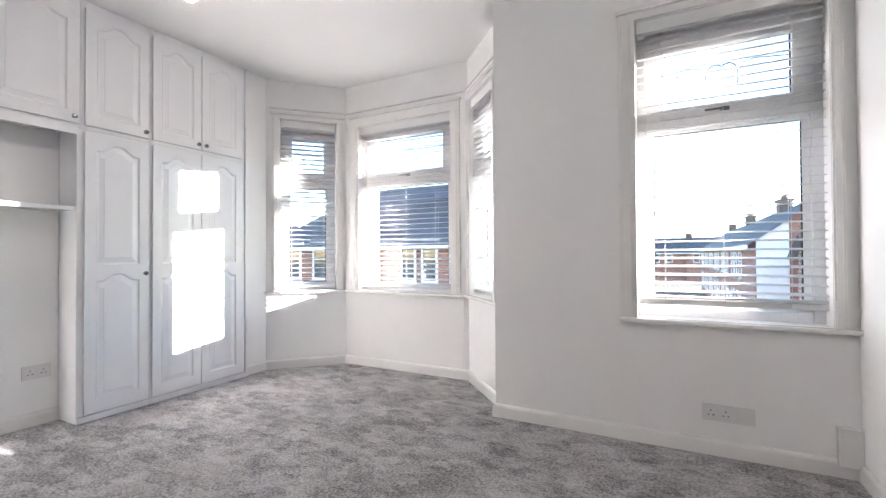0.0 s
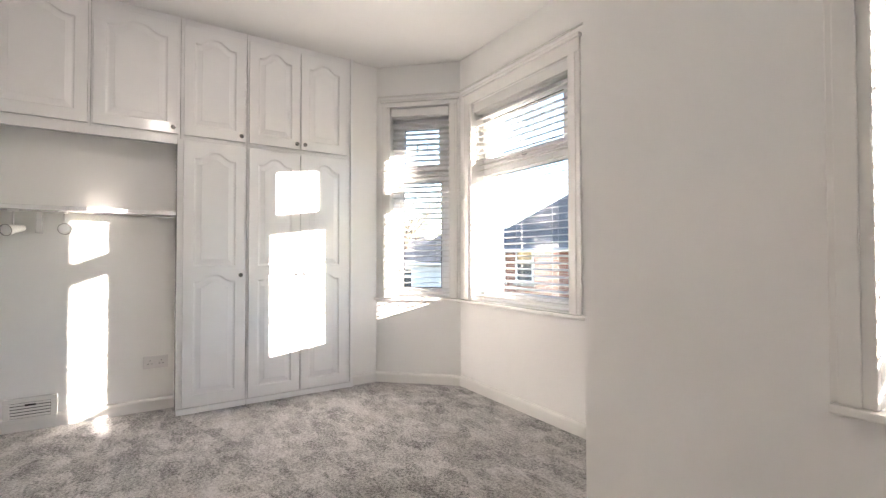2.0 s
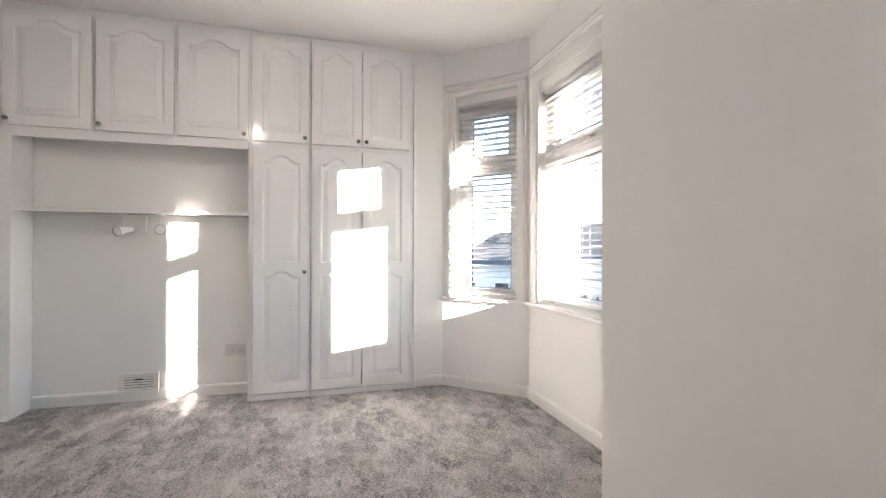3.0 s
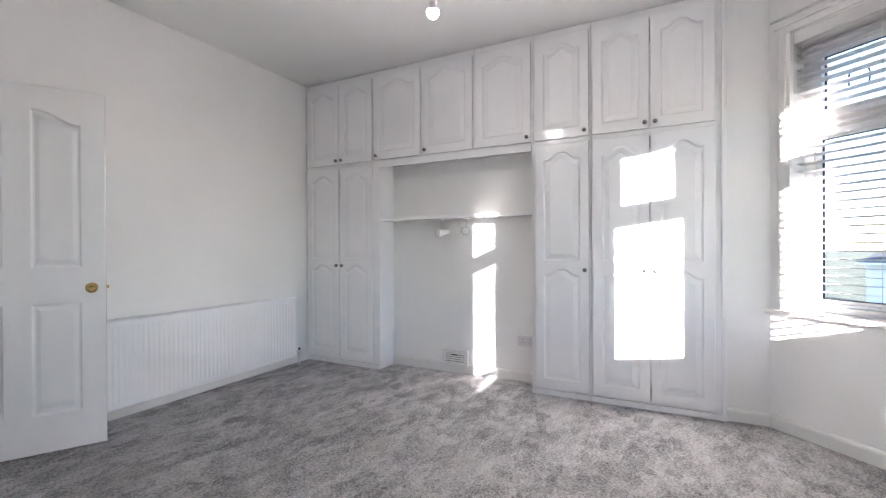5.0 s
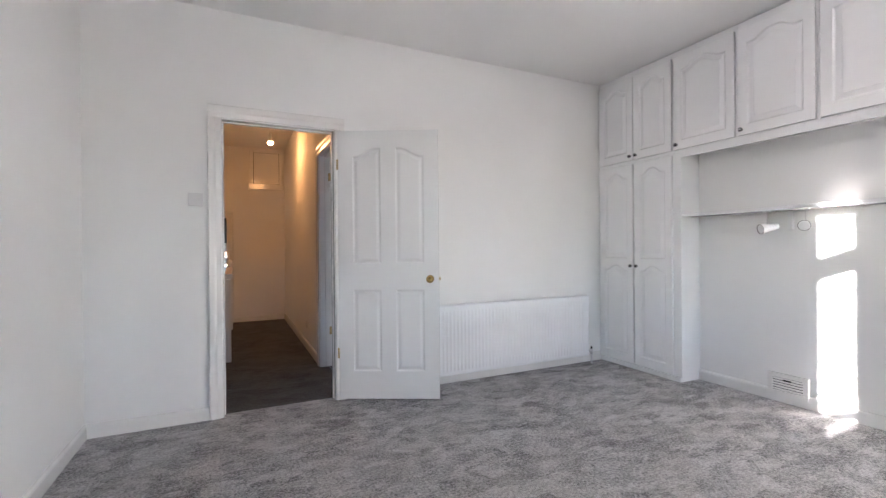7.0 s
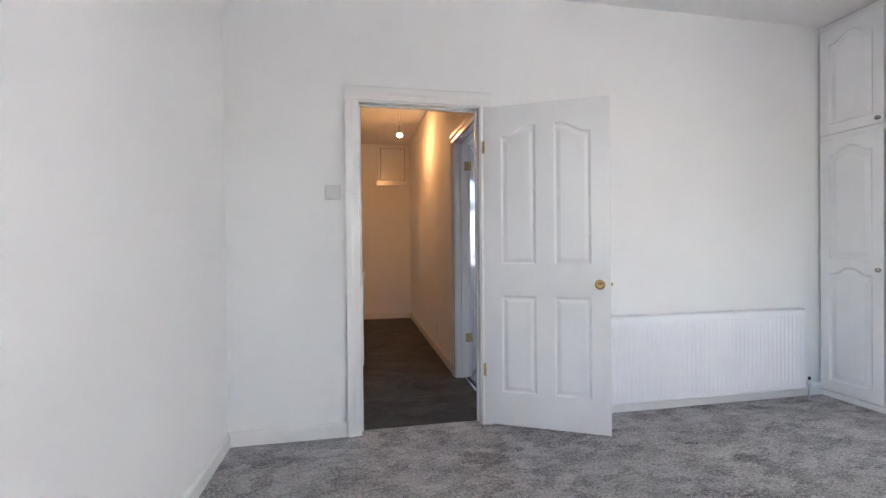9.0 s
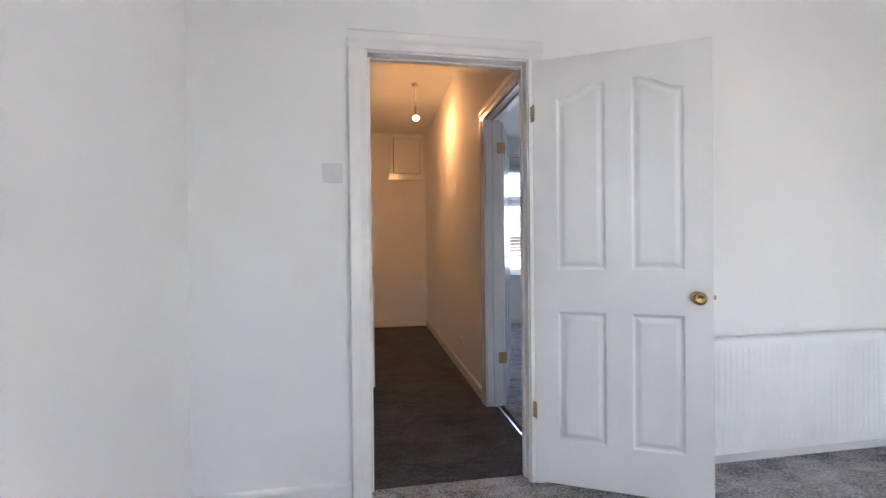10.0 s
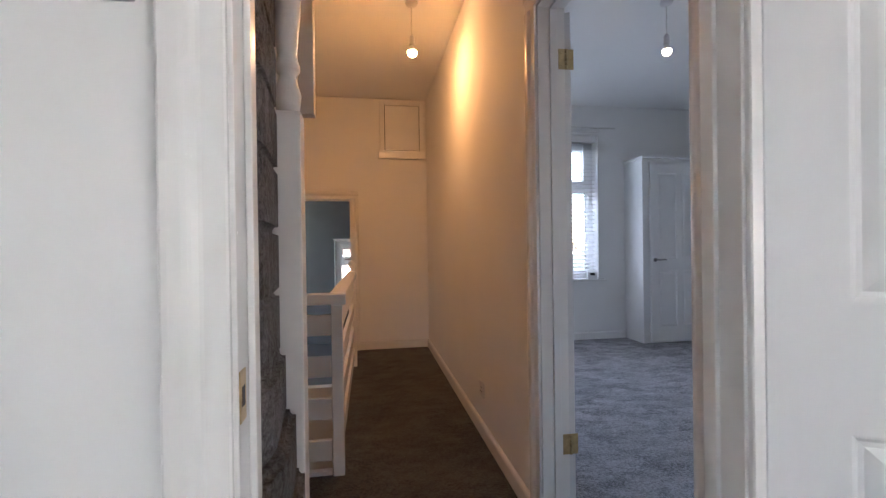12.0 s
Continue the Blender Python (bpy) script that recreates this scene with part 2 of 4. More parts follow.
CARPAINT = material("dark_blue_car_paint", (0.02, 0.03, 0.06), 0.2, vary=0.05, bump=0, coat=0.6)
CARWHITE = material("silver_car_paint", (0.55, 0.56, 0.58), 0.25, vary=0.05, bump=0, coat=0.6)
SOOT = material("sooty_brick", (0.13, 0.095, 0.08), 0.9, vary=0.25, scale=3, bump=0.2)
RUBBER = material("tyre_rubber", (0.02, 0.02, 0.02), 0.85, bump=0.1)


# ---- building helpers ----
def mesh_of(bm, name):
    me = bpy.data.meshes.new(name)
    bm.normal_update()
    bm.to_mesh(me)
    bm.free()
    return me


def part(name, bm, mat, parent, label="", m=None):
    """One mesh object under a thing or a part. bm: a bmesh, or mesh data to share."""
    me = bm if isinstance(bm, bpy.types.Mesh) else mesh_of(bm, name)
    if not me.materials:
        me.materials.append(mat)
    ob = new(name, me)
    ob.parent = parent
    if m is not None:
        ob.matrix_basis = m
    if label:
        tagged(ob, label)
    return ob


def thing(name, m, label, category, group="", kind=""):
    return_ob = new(name)
    return_ob.empty_display_size = 0.1
    return_ob.matrix_basis = m
    return tagged(return_ob, label, category, group, kind)


def solid(name, bm, mat, label, category, m=None, kind="structure", group=""):
    ob = new(name, mesh_of(bm, name))
    ob.data.materials.append(mat)
    if m is not None:
        ob.matrix_basis = m
    return tagged(ob, label, category, group, kind)


def box(bm, x0, x1, y0, y1, z0, z1, bev=0.0, seg=2):
    vs = [bm.verts.new((x, y, z)) for z in (z0, z1) for y in (y0, y1) for x in (x0, x1)]
    fs = [bm.faces.new([vs[i] for i in q]) for q in ((0, 2, 3, 1), (4, 5, 7, 6), (0, 1, 5, 4), (2, 6, 7, 3), (0, 4, 6, 2), (1, 3, 7, 5))]
    if bev:
        es = list({e for f in fs for e in f.edges})
        bmesh.ops.bevel(bm, geom=es, offset=bev, segments=seg, affect="EDGES", profile=0.6)
    return bm


def boxed(*dims, bev=0.0, seg=2):
    return box(bmesh.new(), *dims, bev=bev, seg=seg)


def prism(bm, pts, z0, z1):
    lo = [bm.verts.new((x, y, z0)) for x, y in pts]
    hi = [bm.verts.new((x, y, z1)) for x, y in pts]
    bm.faces.new(lo[::-1])
    bm.faces.new(hi)
    n = len(pts)
    for i in range(n):
        bm.faces.new((lo[i], lo[(i + 1) % n], hi[(i + 1) % n], hi[i]))
    return bm


def lathe(bm, profile, seg=20, m=None):
    """Turned shape round z: profile of (radius, height)."""
    m = m or Matrix()
    rings = []
    for r, z in profile:
        if r < 1e-5:
            rings.append([bm.verts.new(m @ Vector((0, 0, z)))])
        else:
            rings.append([bm.verts.new(m @ Vector((r * math.cos(2 * math.pi * i / seg), r * math.sin(2 * math.pi * i / seg), z))) for i in range(seg)])
    for a, b in zip(rings, rings[1:]):
        for i in range(seg):
            j = (i + 1) % seg
            if len(a) == 1 and len(b) > 1:
                f = bm.faces.new((a[0], b[j], b[i]))
            elif len(b) == 1 and len(a) > 1:
                f = bm.faces.new((a[i], a[j], b[0]))
            elif len(a) > 1:
                f = bm.faces.new((a[i], a[j], b[j], b[i]))
            else:
                continue
            f.smooth = True
    for ring, flip in ((rings[0], True), (rings[-1], False)):
        if len(ring) > 1:
            bm.faces.new(ring[::-1] if flip else ring)
    return bm


def tube(bm, pts, r, seg=8):
    pts = [Vector(p) for p in pts]
    rings = []
    for i, p in enumerate(pts):
        t = (pts[min(i + 1, len(pts) - 1)] - pts[max(i - 1, 0)]).normalized()
        side = t.cross(Vector((0, 0, 1)))
        if side.length < 0.05:
            side = t.cross(Vector((0, 1, 0)))
        side.normalize()
        up = side.cross(t)
        rings.append([bm.verts.new(p + r * (math.cos(2 * math.pi * k / seg) * side + math.sin(2 * math.pi * k / seg) * up)) for k in range(seg)])
    for a, b in zip(rings, rings[1:]):
        for i in range(seg):
            bm.faces.new((a[i], a[(i + 1) % seg], b[(i + 1) % seg], b[i])).smooth = True
    bm.faces.new(rings[0][::-1])
    bm.faces.new(rings[-1])
    bmesh.ops.recalc_face_normals(bm, faces=bm.faces[:])
    return bm


def smoothstep(t):
    t = max(0.0, min(1.0, t))
    return t * t * (3 - 2 * t)


def outline(x0, x1, z0, z1, top="", rise=0.0, n=14):
    """Panel outline, anticlockwise seen from the front: a square, arched or half-arched head."""
    pts = [(x0, z0), (x1, z0)]
    if not top:
        return pts + [(x1, z1), (x0, z1)]
    for i in range(n + 1):
        t = 1 - i / n
        if top == "arch":
            s = smoothstep((min(t, 1 - t) - 0.1) / 0.34)
        elif top == "high_left":
            s = smoothstep((0.92 - t) / 0.75)
        else:
            s = smoothstep((t - 0.08) / 0.75)
        pts.append((x0 + (x1 - x0) * t, z1 - rise + rise * s))
    return pts


def inset(pts, d):
    out = []
    n = len(pts)
    for i in range(n):
        p, a, b = Vector(pts[i]), Vector(pts[i - 1]), Vector(pts[(i + 1) % n])
        e1, e2 = (p - a).normalized(), (b - p).normalized()
        n1, n2 = Vector((-e1.y, e1.x)), Vector((-e2.y, e2.x))
        mid = (n1 + n2).normalized()
        out.append(tuple(p + mid * d / max(0.35, mid.dot(n1))))
    return out


def panel_slab(w, h, t, panels, steps, both=False, edge=0.002):
    """A door slab, front at y = 0 facing -y: moulded panels sunk and raised by steps of (inset, depth)."""
    bm = bmesh.new()
    rims = []
    for side in ((0, 1) if both else (0,)):
        y_at = (lambda d: d) if side == 0 else (lambda d: t - d)
        rect = [(edge, edge), (w - edge, edge), (w - edge, h - edge), (edge, h - edge)]
        loops = [[bm.verts.new((x, y_at(0), z)) for x, z in rect]]
        for p in panels:
            loops.append([bm.verts.new((x, y_at(0), z)) for x, z in p])
        es = []
        for lp in loops:
            es += [bm.edges.new((lp[i], lp[(i + 1) % len(lp)])) for i in range(len(lp))]
        bmesh.ops.triangle_fill(bm, edges=es, use_beauty=True, normal=(0, -1, 0) if side == 0 else (0, 1, 0))
        for lp, p in zip(loops[1:], panels):
            prev = lp
            for d, depth in steps:
                cur = [bm.verts.new((x, y_at(depth), z)) for x, z in inset(p, d)]
                for i in range(len(cur)):
                    j = (i + 1) % len(cur)
                    bm.faces.new((prev[i], prev[j], cur[j], cur[i]))
                prev = cur
            bm.faces.new(prev)
        rims.append(loops[0])
    ring = lambda y: [bm.verts.new((x, y, z)) for x, z in ((0, 0), (w, 0), (w, h), (0, h))]
    a, b = ring(edge), ring(t - edge)
    last = rims[1] if both else [bm.verts.new((x, t, z)) for x, z in ((edge, edge), (w - edge, edge), (w - edge, h - edge), (edge, h - edge))]
    for p, q in ((rims[0], a), (a, b), (b, last)):
        for i in range(4):
            bm.faces.new((p[i], p[(i + 1) % 4], q[(i + 1) % 4], q[i]))
    if not both:
        bm.faces.new(last)
    bmesh.ops.recalc_face_normals(bm, faces=bm.faces[:])
    return bm


def wall(name, a, b, thick, z0, z1, openings, mat, label, side=1):
    """A wall whose room face runs from a to b, with its thickness to the left (side 1) or right (-1), pierced by openings (u0, u1, z0, z1)."""
    a, b = Vector(a), Vector(b)
    run = (b - a)
    length = run.length
    run.normalize()
    out = Vector((-run.y, run.x)) * side
    us = sorted({0.0, length, *(v for o in openings for v in o[:2])})
    zs = sorted({z0, z1, *(v for o in openings for v in o[2:])})
    bm = bmesh.new()

    def at(u, v, z):
        p = a + run * u + out * v
        return bm.verts.new((p.x, p.y, z))

    def full(i, j):
        if not (0 <= i < len(us) - 1 and 0 <= j < len(zs) - 1):
            return False
        u, z = (us[i] + us[i + 1]) / 2, (zs[j] + zs[j + 1]) / 2
        return not any(o[0] < u < o[1] and o[2] < z < o[3] for o in openings)

    for i in range(len(us) - 1):
        for j in range(len(zs) - 1):
            if not full(i, j):
                continue
            u0, u1, w0, w1 = us[i], us[i + 1], zs[j], zs[j + 1]
            for v in (0, thick):
                bm.faces.new([at(u0, v, w0), at(u1, v, w0), at(u1, v, w1), at(u0, v, w1)])
            for di, u in ((-1, u0), (1, u1)):
                if not full(i + di, j):
                    bm.faces.new([at(u, 0, w0), at(u, thick, w0), at(u, thick, w1), at(u, 0, w1)])
            for dj, w in ((-1, w0), (1, w1)):
                if not full(i, j + dj):
                    bm.faces.new([at(u0, 0, w), at(u1, 0, w), at(u1, thick, w), at(u0, thick, w)])
    bmesh.ops.remove_doubles(bm, verts=bm.verts[:], dist=1e-4)
    bmesh.ops.recalc_face_normals(bm, faces=bm.faces[:])
    return solid(name, bm, mat, label, "wall")


def baseboard(a, b, side=1, h=0.083, t=0.016, mat=None, label="white painted wooden skirting board with a rounded top edge"):
    """Skirting along a to b, standing off the wall to the left (1) or right (-1) of that way."""
    a, b = Vector(a), Vector(b)
    run = b - a
    length = run.length
    ang = math.degrees(math.atan2(run.y, run.x))
    bm = bmesh.new()
    prof = [(0, 0), (t, 0), (t, h - 0.018), (t - 0.003, h - 0.008), (t - 0.008, h - 0.002), (0, h)]
    ends = [[bm.verts.new((x, side * y, z)) for y, z in prof] for x in (0, length)]
    for i in range(len(prof)):
        j = (i + 1) % len(prof)
        bm.faces.new((ends[0][i], ends[0][j], ends[1][j], ends[1][i]))
    bm.faces.new(ends[0])
    bm.faces.new(ends[1][::-1])
    bmesh.ops.recalc_face_normals(bm, faces=bm.faces[:])
    return solid("baseboard", bm, mat or SATIN, label, "skirting board", pose(a.x, a.y, 0, 0, 0, ang))


# ---- plan ----
H = 2.70                       # ceiling
XL, XR = -3.10, 0.995           # wardrobe faces, party wall
YD, YF = -0.79, 2.82          # door wall, front wall
BAY = [(-3.12, 2.957), (-2.622, 3.490), (-1.300, 3.490), (-0.808, 2.957)]
YE = -4.99                     # landing's end wall

# ---- large structure ----
wall("wall_front", (-0.808, YF), (1.25, YF), 0.235, 0, H, [(0.858, 1.708, 0.697, 2.373)], WALL, "white emulsioned front wall with a tall window")
wall("wall_bay_pier", (-0.808, 2.957), (-0.808, YF + 0.0005), 0.235, 0, H, [], WALL, "white plastered side of the bay recess", side=1)
wall("wall_bay_angled_near_wardrobe", BAY[0], BAY[1], 0.22, 0, H, [(0.1245, 0.6357, 0.72, 2.34)], WALL, "white angled bay wall with a narrow window")
wall("wall_bay_front", BAY[1], BAY[2], 0.315, 0, H, [(0.176, 1.160, 0.715, 2.29)], WALL, "white bay wall with a wide window")
wall("wall_bay_angled_near_pier", BAY[2], BAY[3], 0.22, 0, H, [(0.0667, 0.5779, 0.72, 2.34)], WALL, "white angled bay wall with a narrow window")
for k, c in enumerate((BAY[1], BAY[2])):
    pts = [c, (c[0] + 0.22 * math.sin(radians(-46.9 if k == 0 else 0)), c[1] + 0.22 * math.cos(radians(-46.9 if k == 0 else 0))),
           (c[0] + 0.22 * math.sin(radians(0 if k == 0 else 46.9)), c[1] + 0.22 * math.cos(radians(0 if k == 0 else 46.9)))]
    solid("wall_bay_corner", prism(bmesh.new(), pts[::-1], 0, H), WALL, "white plastered corner of the bay", "wall")
solid("wall_bay_return", boxed(-3.80, -3.12, 2.732, 2.957, 0, H), WALL, "white plastered wall between wardrobe and bay", "wall")
solid("wall_bay_outer_fill", prism(bmesh.new(), [(-3.12, 2.958), (-3.281, 3.107), (-3.80, 3.107), (-3.80, 2.958)], 0, H), BRICK, "brick outer face beside the bay", "wall")
wall("wall_right", (XR, 3.05), (XR, -0.95), 0.2, 0, H, [], WALL, "white emulsioned plain party wall", side=1)
wall("wall_door", (-3.80, YD), (XR, YD), 0.075, 0, H, [(3.290, 4.080, 0, 2.005)], WALL, "white emulsioned wall with the bedroom doorway", side=-1)
wall("wall_left", (-3.62, -0.93), (-3.62, 2.732), 0.18, 0, H, [], WALL, "white emulsioned wall behind the fitted wardrobes", side=1)
solid("wall_chimney_breast", boxed(-3.619, -3.32, 0.082, 1.483, 0, 1.868), WALL, "white emulsioned chimney breast between the wardrobes", "wall")

room = [(-3.7, -0.86), (1.1, -0.86), (1.1, 2.91), (-0.7, 2.91), (-0.7, 3.02), (-1.26, 3.57), (-2.66, 3.57), (-3.22, 3.02), (-3.7, 2.9)]
solid("ceiling", prism(bmesh.new(), [(-3.8, -0.93), (1.2, -0.93), (1.2, 3.05), (-0.64, 3.11), (-1.21, 3.71), (-2.71, 3.71), (-3.28, 3.11), (-3.8, 3.11)], H, H + 0.12), CEIL, "white emulsioned plaster ceiling", "ceiling")
solid("floor", prism(bmesh.new(), room, -0.12, 0.0), CARPET, "mottled grey cut-pile carpet with brushed patches", "carpet")

# landing and stairs side
wall("wall_landing_right", (-0.55, -0.866), (-0.55, YE), 0.10, -0.1, H, [(0.084, 0.919, -0.1, 2.00)], WALL, "emulsioned landing wall with the back bedroom doorway", side=-1)
wall("wall_landing_end", (-0.66, YE), (1.42, YE), 0.12, -2.7, H, [(0.945, 1.645, -0.38, 1.62)], WALL, "emulsioned end wall of the landing with a lower doorway", side=-1)
wall("wall_stair_side", (1.30, -0.866), (1.30, YE), 0.12, -2.7, H, [], WALL, "emulsioned stairwell wall", side=1)
solid("ceiling_landing", prism(bmesh.new(), [(-0.66, -5.11), (1.42, -5.11), (1.42, -0.866), (-0.66, -0.866)], H, H + 0.1), CEIL, "white landing ceiling", "ceiling")
solid("floor_landing", prism(bmesh.new(), [(-0.66, YE), (0.262, YE), (0.262, -2.43), (1.30, -2.43), (1.30, -0.861), (-0.66, -0.861)], -0.12, -0.002), HALLCARPET, "dark charcoal carpet worn with paler scuffs", "carpet")
solid("floor_stairwell", boxed(0.2, 1.42, YE, -2.2, -2.75, -2.65), HALLCARPET, "dark carpet at the foot of the stairs", "carpet")
solid("wall_stair_front", boxed(1.195, 1.42, -0.94, -0.79, -0.12, H), WALL, "wall beside the upper stairs", "wall")
solid("wall_stairwell_front", boxed(0.262, 1.30, -2.43, -2.41, -2.65, -0.12), WALL, "wall below the landing edge", "wall")
solid("wall_stairwell_side", boxed(0.24, 0.261, YE, -2.41, -2.65, -0.12), WALL, "wall below the landing edge", "wall")

# back bedroom
wall("wall_back_bedroom_left", (-3.75, -0.866), (-3.75, -4.93), 0.15, -0.1, H, [], WALL, "pale emulsioned wall of the back bedroom", side=-1)
wall("wall_back_bedroom_end", (-3.90, -4.93), (-0.66, -4.93), 0.25, -0.1, H, [(1.37, 2.85, 0.70, 2.36)], WALL, "pale emulsioned wall with the back window", side=-1)
solid("ceiling_back_bedroom", boxed(-3.90, -0.661, -5.18, -0.866, H, H + 0.1), CEIL, "white ceiling of the back bedroom", "ceiling")
solid("floor_back_bedroom", boxed(-3.90, -0.662, -5.18, -0.862, -0.12, -0.001), BEDCARPET, "slate grey carpet of the back bedroom", "carpet")

# bathroom beyond the lower doorway
solid("floor_bathroom", boxed(0.1, 2.2, -7.6, -5.091, -0.48, -0.38), GREYWALL, "dark bathroom floor", "floor")
wall("wall_bathroom_end", (2.2, -7.2), (0.0, -7.2), 0.15, -0.48, 1.95, [(1.60, 2.05, 0.35, 1.20)], GREYWALL, "dark grey tiled bathroom wall with a small window", side=1)
solid("wall_bathroom_side", boxed(2.0, 2.1, -7.2, -5.091, -0.48, 1.95), GREYWALL, "dark grey tiled bathroom wall", "wall")
solid("wall_bathroom_inner", boxed(0.0, 0.1, -7.2, -5.091, -0.48, 1.95), GREYWALL, "dark grey tiled bathroom wall", "wall")
solid("ceiling_bathroom", boxed(0.0, 2.2, -7.35, -5.091, 1.95, 2.05), CEIL, "white bathroom ceiling", "ceiling")

for a, b, s in (((XR - 0.0, YF), (-0.808, YF), 1), ((-0.808, 2.804), (-0.808, 2.957), 1), (BAY[3], BAY[2], 1), (BAY[2], BAY[1], 1), (BAY[1], BAY[0], 1), ((-3.12, 2.957), (-3.12, 2.732), 1),
                ((XR, YD), (XR, YF), 1), ((0.338, YD), (XR, YD), 1), ((-3.10, YD), (-0.563, YD), 1), ((-3.32, 1.483), (-3.32, 0.082), 1),
                ((-0.55, YE), (-0.55, -1.86), -1), ((0.19, YE), (-0.55, YE), -1), ((-0.67, -4.93), (-2.87, -4.93), -1)):
    baseboard(a, b, s)
solid("trim_threshold", boxed(-0.482, 0.252, -0.868, -0.852, -0.002, 0.004, bev=0.0015), HALLCARPET, "dark carpet joint across the doorway", "threshold")
solid("trim_threshold", boxed(-0.626, -0.609, -1.755, -0.98, 0.0, 0.007, bev=0.003), CHROME, "bright aluminium threshold strip in the doorway", "threshold")


# ---- windows and blinds ----
def gasket(parent, x0, x1, z0, z1, y):
    """Black rubber seal round the inner edge of a pane."""
    bm, e = bmesh.new(), 0.0055
    for d in ((x0, x1, z0, z0 + e), (x0, x1, z1 - e, z1), (x0, x0 + e, z0 + e, z1 - e), (x1 - e, x1, z0 + e, z1 - e)):
        box(bm, d[0], d[1], y, y + 0.012, d[2], d[3])
    return part("gasket", bm, DARK, parent, "black rubber glazing seal")


def window_unit(name, m, w, h, wall_t, label, sash_top=0.17, split=0.985, motif=True, sill=(0.08, 0.09), casing=0.075, casing_r=None, head=0.095, deep=0.0, g=0.085):
    """A white uPVC window over its opening: local x along the wall, y outwards, z up from the opening's foot."""
    th = thing(name, m, label, "window", kind="structure")
    casing_r = casing if casing_r is None else casing_r
    y0, y1 = 0.105, 0.165
    fr = bmesh.new()
    for d in ((0, 0.05, y0, y1, 0, h), (w - 0.05, w, y0, y1, 0, h), (0.0505, w - 0.0505, y0, y1, 0, 0.055), (0.0505, w - 0.0505, y0, y1, h - 0.05, h), (0.0505, w - 0.0505, y0, y1, split - 0.01, split + 0.055)):
        box(fr, *d, bev=0.005)
    part("window_frame", fr, UPVC, th)
    lo = bmesh.new()
    for d in ((0.051, g, y0 + 0.012, y1 - 0.012, 0.056, split - 0.011), (w - g, w - 0.051, y0 + 0.012, y1 - 0.012, 0.056, split - 0.011), (g, w - g, y0 + 0.012, y1 - 0.012, 0.056, 0.075), (g, w - g, y0 + 0.012, y1 - 0.012, split - 0.03, split - 0.011)):
        box(lo, *d, bev=0.004)
    part("glazing_bead", lo, UPVC, th)
    part("pane", boxed(g - 0.008, w - g + 0.008, 0.132, 0.138, 0.07, split - 0.024), GLASS, th).visible_shadow = False
    gasket(th, g, w - g, 0.075, split - 0.03, 0.1205)
    sa = bmesh.new()
    s0, s1, z0, z1 = 0.042, 0.125 if w > 0.7 else 0.102, split + 0.047, h - 0.042
    ys0, ys1 = y0 - 0.018, y1 - 0.02
    for d in ((s0, s1, ys0, ys1, z0, z1), (w - s1, w - s0, ys0, ys1, z0, z1), (s1 + 0.0005, w - s1 - 0.0005, ys0, ys1, z0, z0 + 0.062), (s1 + 0.0005, w - s1 - 0.0005, ys0, ys1, h - sash_top, z1)):
        box(sa, *d, bev=0.006)
    sash = part("top_sash", sa, UPVC, th)
    part("pane", boxed(s1 - 0.008, w - s1 + 0.008, 0.125, 0.131, z0 + 0.055, h - sash_top + 0.006), GLASS, sash).visible_shadow = False
    gasket(sash, s1, w - s1, z0 + 0.062, h - sash_top, 0.112)
    ha = bmesh.new()
    hx = w / 2
    box(ha, hx - 0.012, hx + 0.03, ys0 - 0.012, ys0, z0 + 0.012, z0 + 0.034, bev=0.003)
    box(ha, hx - 0.085, hx + 0.005, ys0 - 0.024, ys0 - 0.013, z0 + 0.016, z0 + 0.028, bev=0.004)
    part("handle", ha, CHROME, sash, "metal window latch")
    if motif:
        le = bmesh.new()
        cx, cz = w / 2, (z0 + 0.055 + h - sash_top) / 2 + 0.03
        k = min(1.0, w / 0.83)
        for sgn in (-1, 1):
            pts = []
            for i in range(15):
                a = i / 14
                ang = math.pi * (0.15 + 1.0 * a)
                pts.append((cx + sgn * k * (0.045 - 0.05 * math.cos(ang) * (1 - 0.45 * a)), 0.122, cz + k * (0.04 * math.sin(ang) - 0.09 * a * a)))
            tube(le, pts, 0.005, 5)
            tube(le, [(cx + sgn * k * 0.09, 0.122, cz + k * 0.022), (cx + sgn * k * 0.15, 0.122, cz + k * 0.035), (cx + sgn * (w / 2 - s1), 0.122, cz + k * 0.02)], 0.0034, 5)
        part("lead_motif", le, LEAD, sash, "grey leaded curl motif")
    ar = bmesh.new()
    prof = lambda x0, x1, z0_, z1_: (box(ar, x0, x1, -0.018 - deep, 0.0, z0_, z1_, bev=0.004), box(ar, x0 + (x1 - x0) * 0.18, x1 - (x1 - x0) * 0.3, -0.026 - deep, -0.0185 - deep, z0_, z1_, bev=0.004))
    prof(-casing, 0, 0.0, h + 0.001)
    prof(w, w + casing_r, 0.0, h + 0.001)
    part("architrave", ar, SATIN, th)
    hd = bmesh.new()
    box(hd, -casing, w + casing_r, -0.018, 0, h + 0.002, h + head - 0.03, bev=0.004)
    box(hd, -casing - 0.012, w + casing_r + 0.012, -0.036, 0, h + head - 0.0295, h + head - 0.008, bev=0.006)
    part("head_moulding", hd, SATIN, th)
    part("window_sill", boxed(-sill[0], w + sill[1], -0.045, 0.104, -0.024, -0.001, bev=0.006), SATIN, th)
    return th


SLAT_SPACE = 0.0455


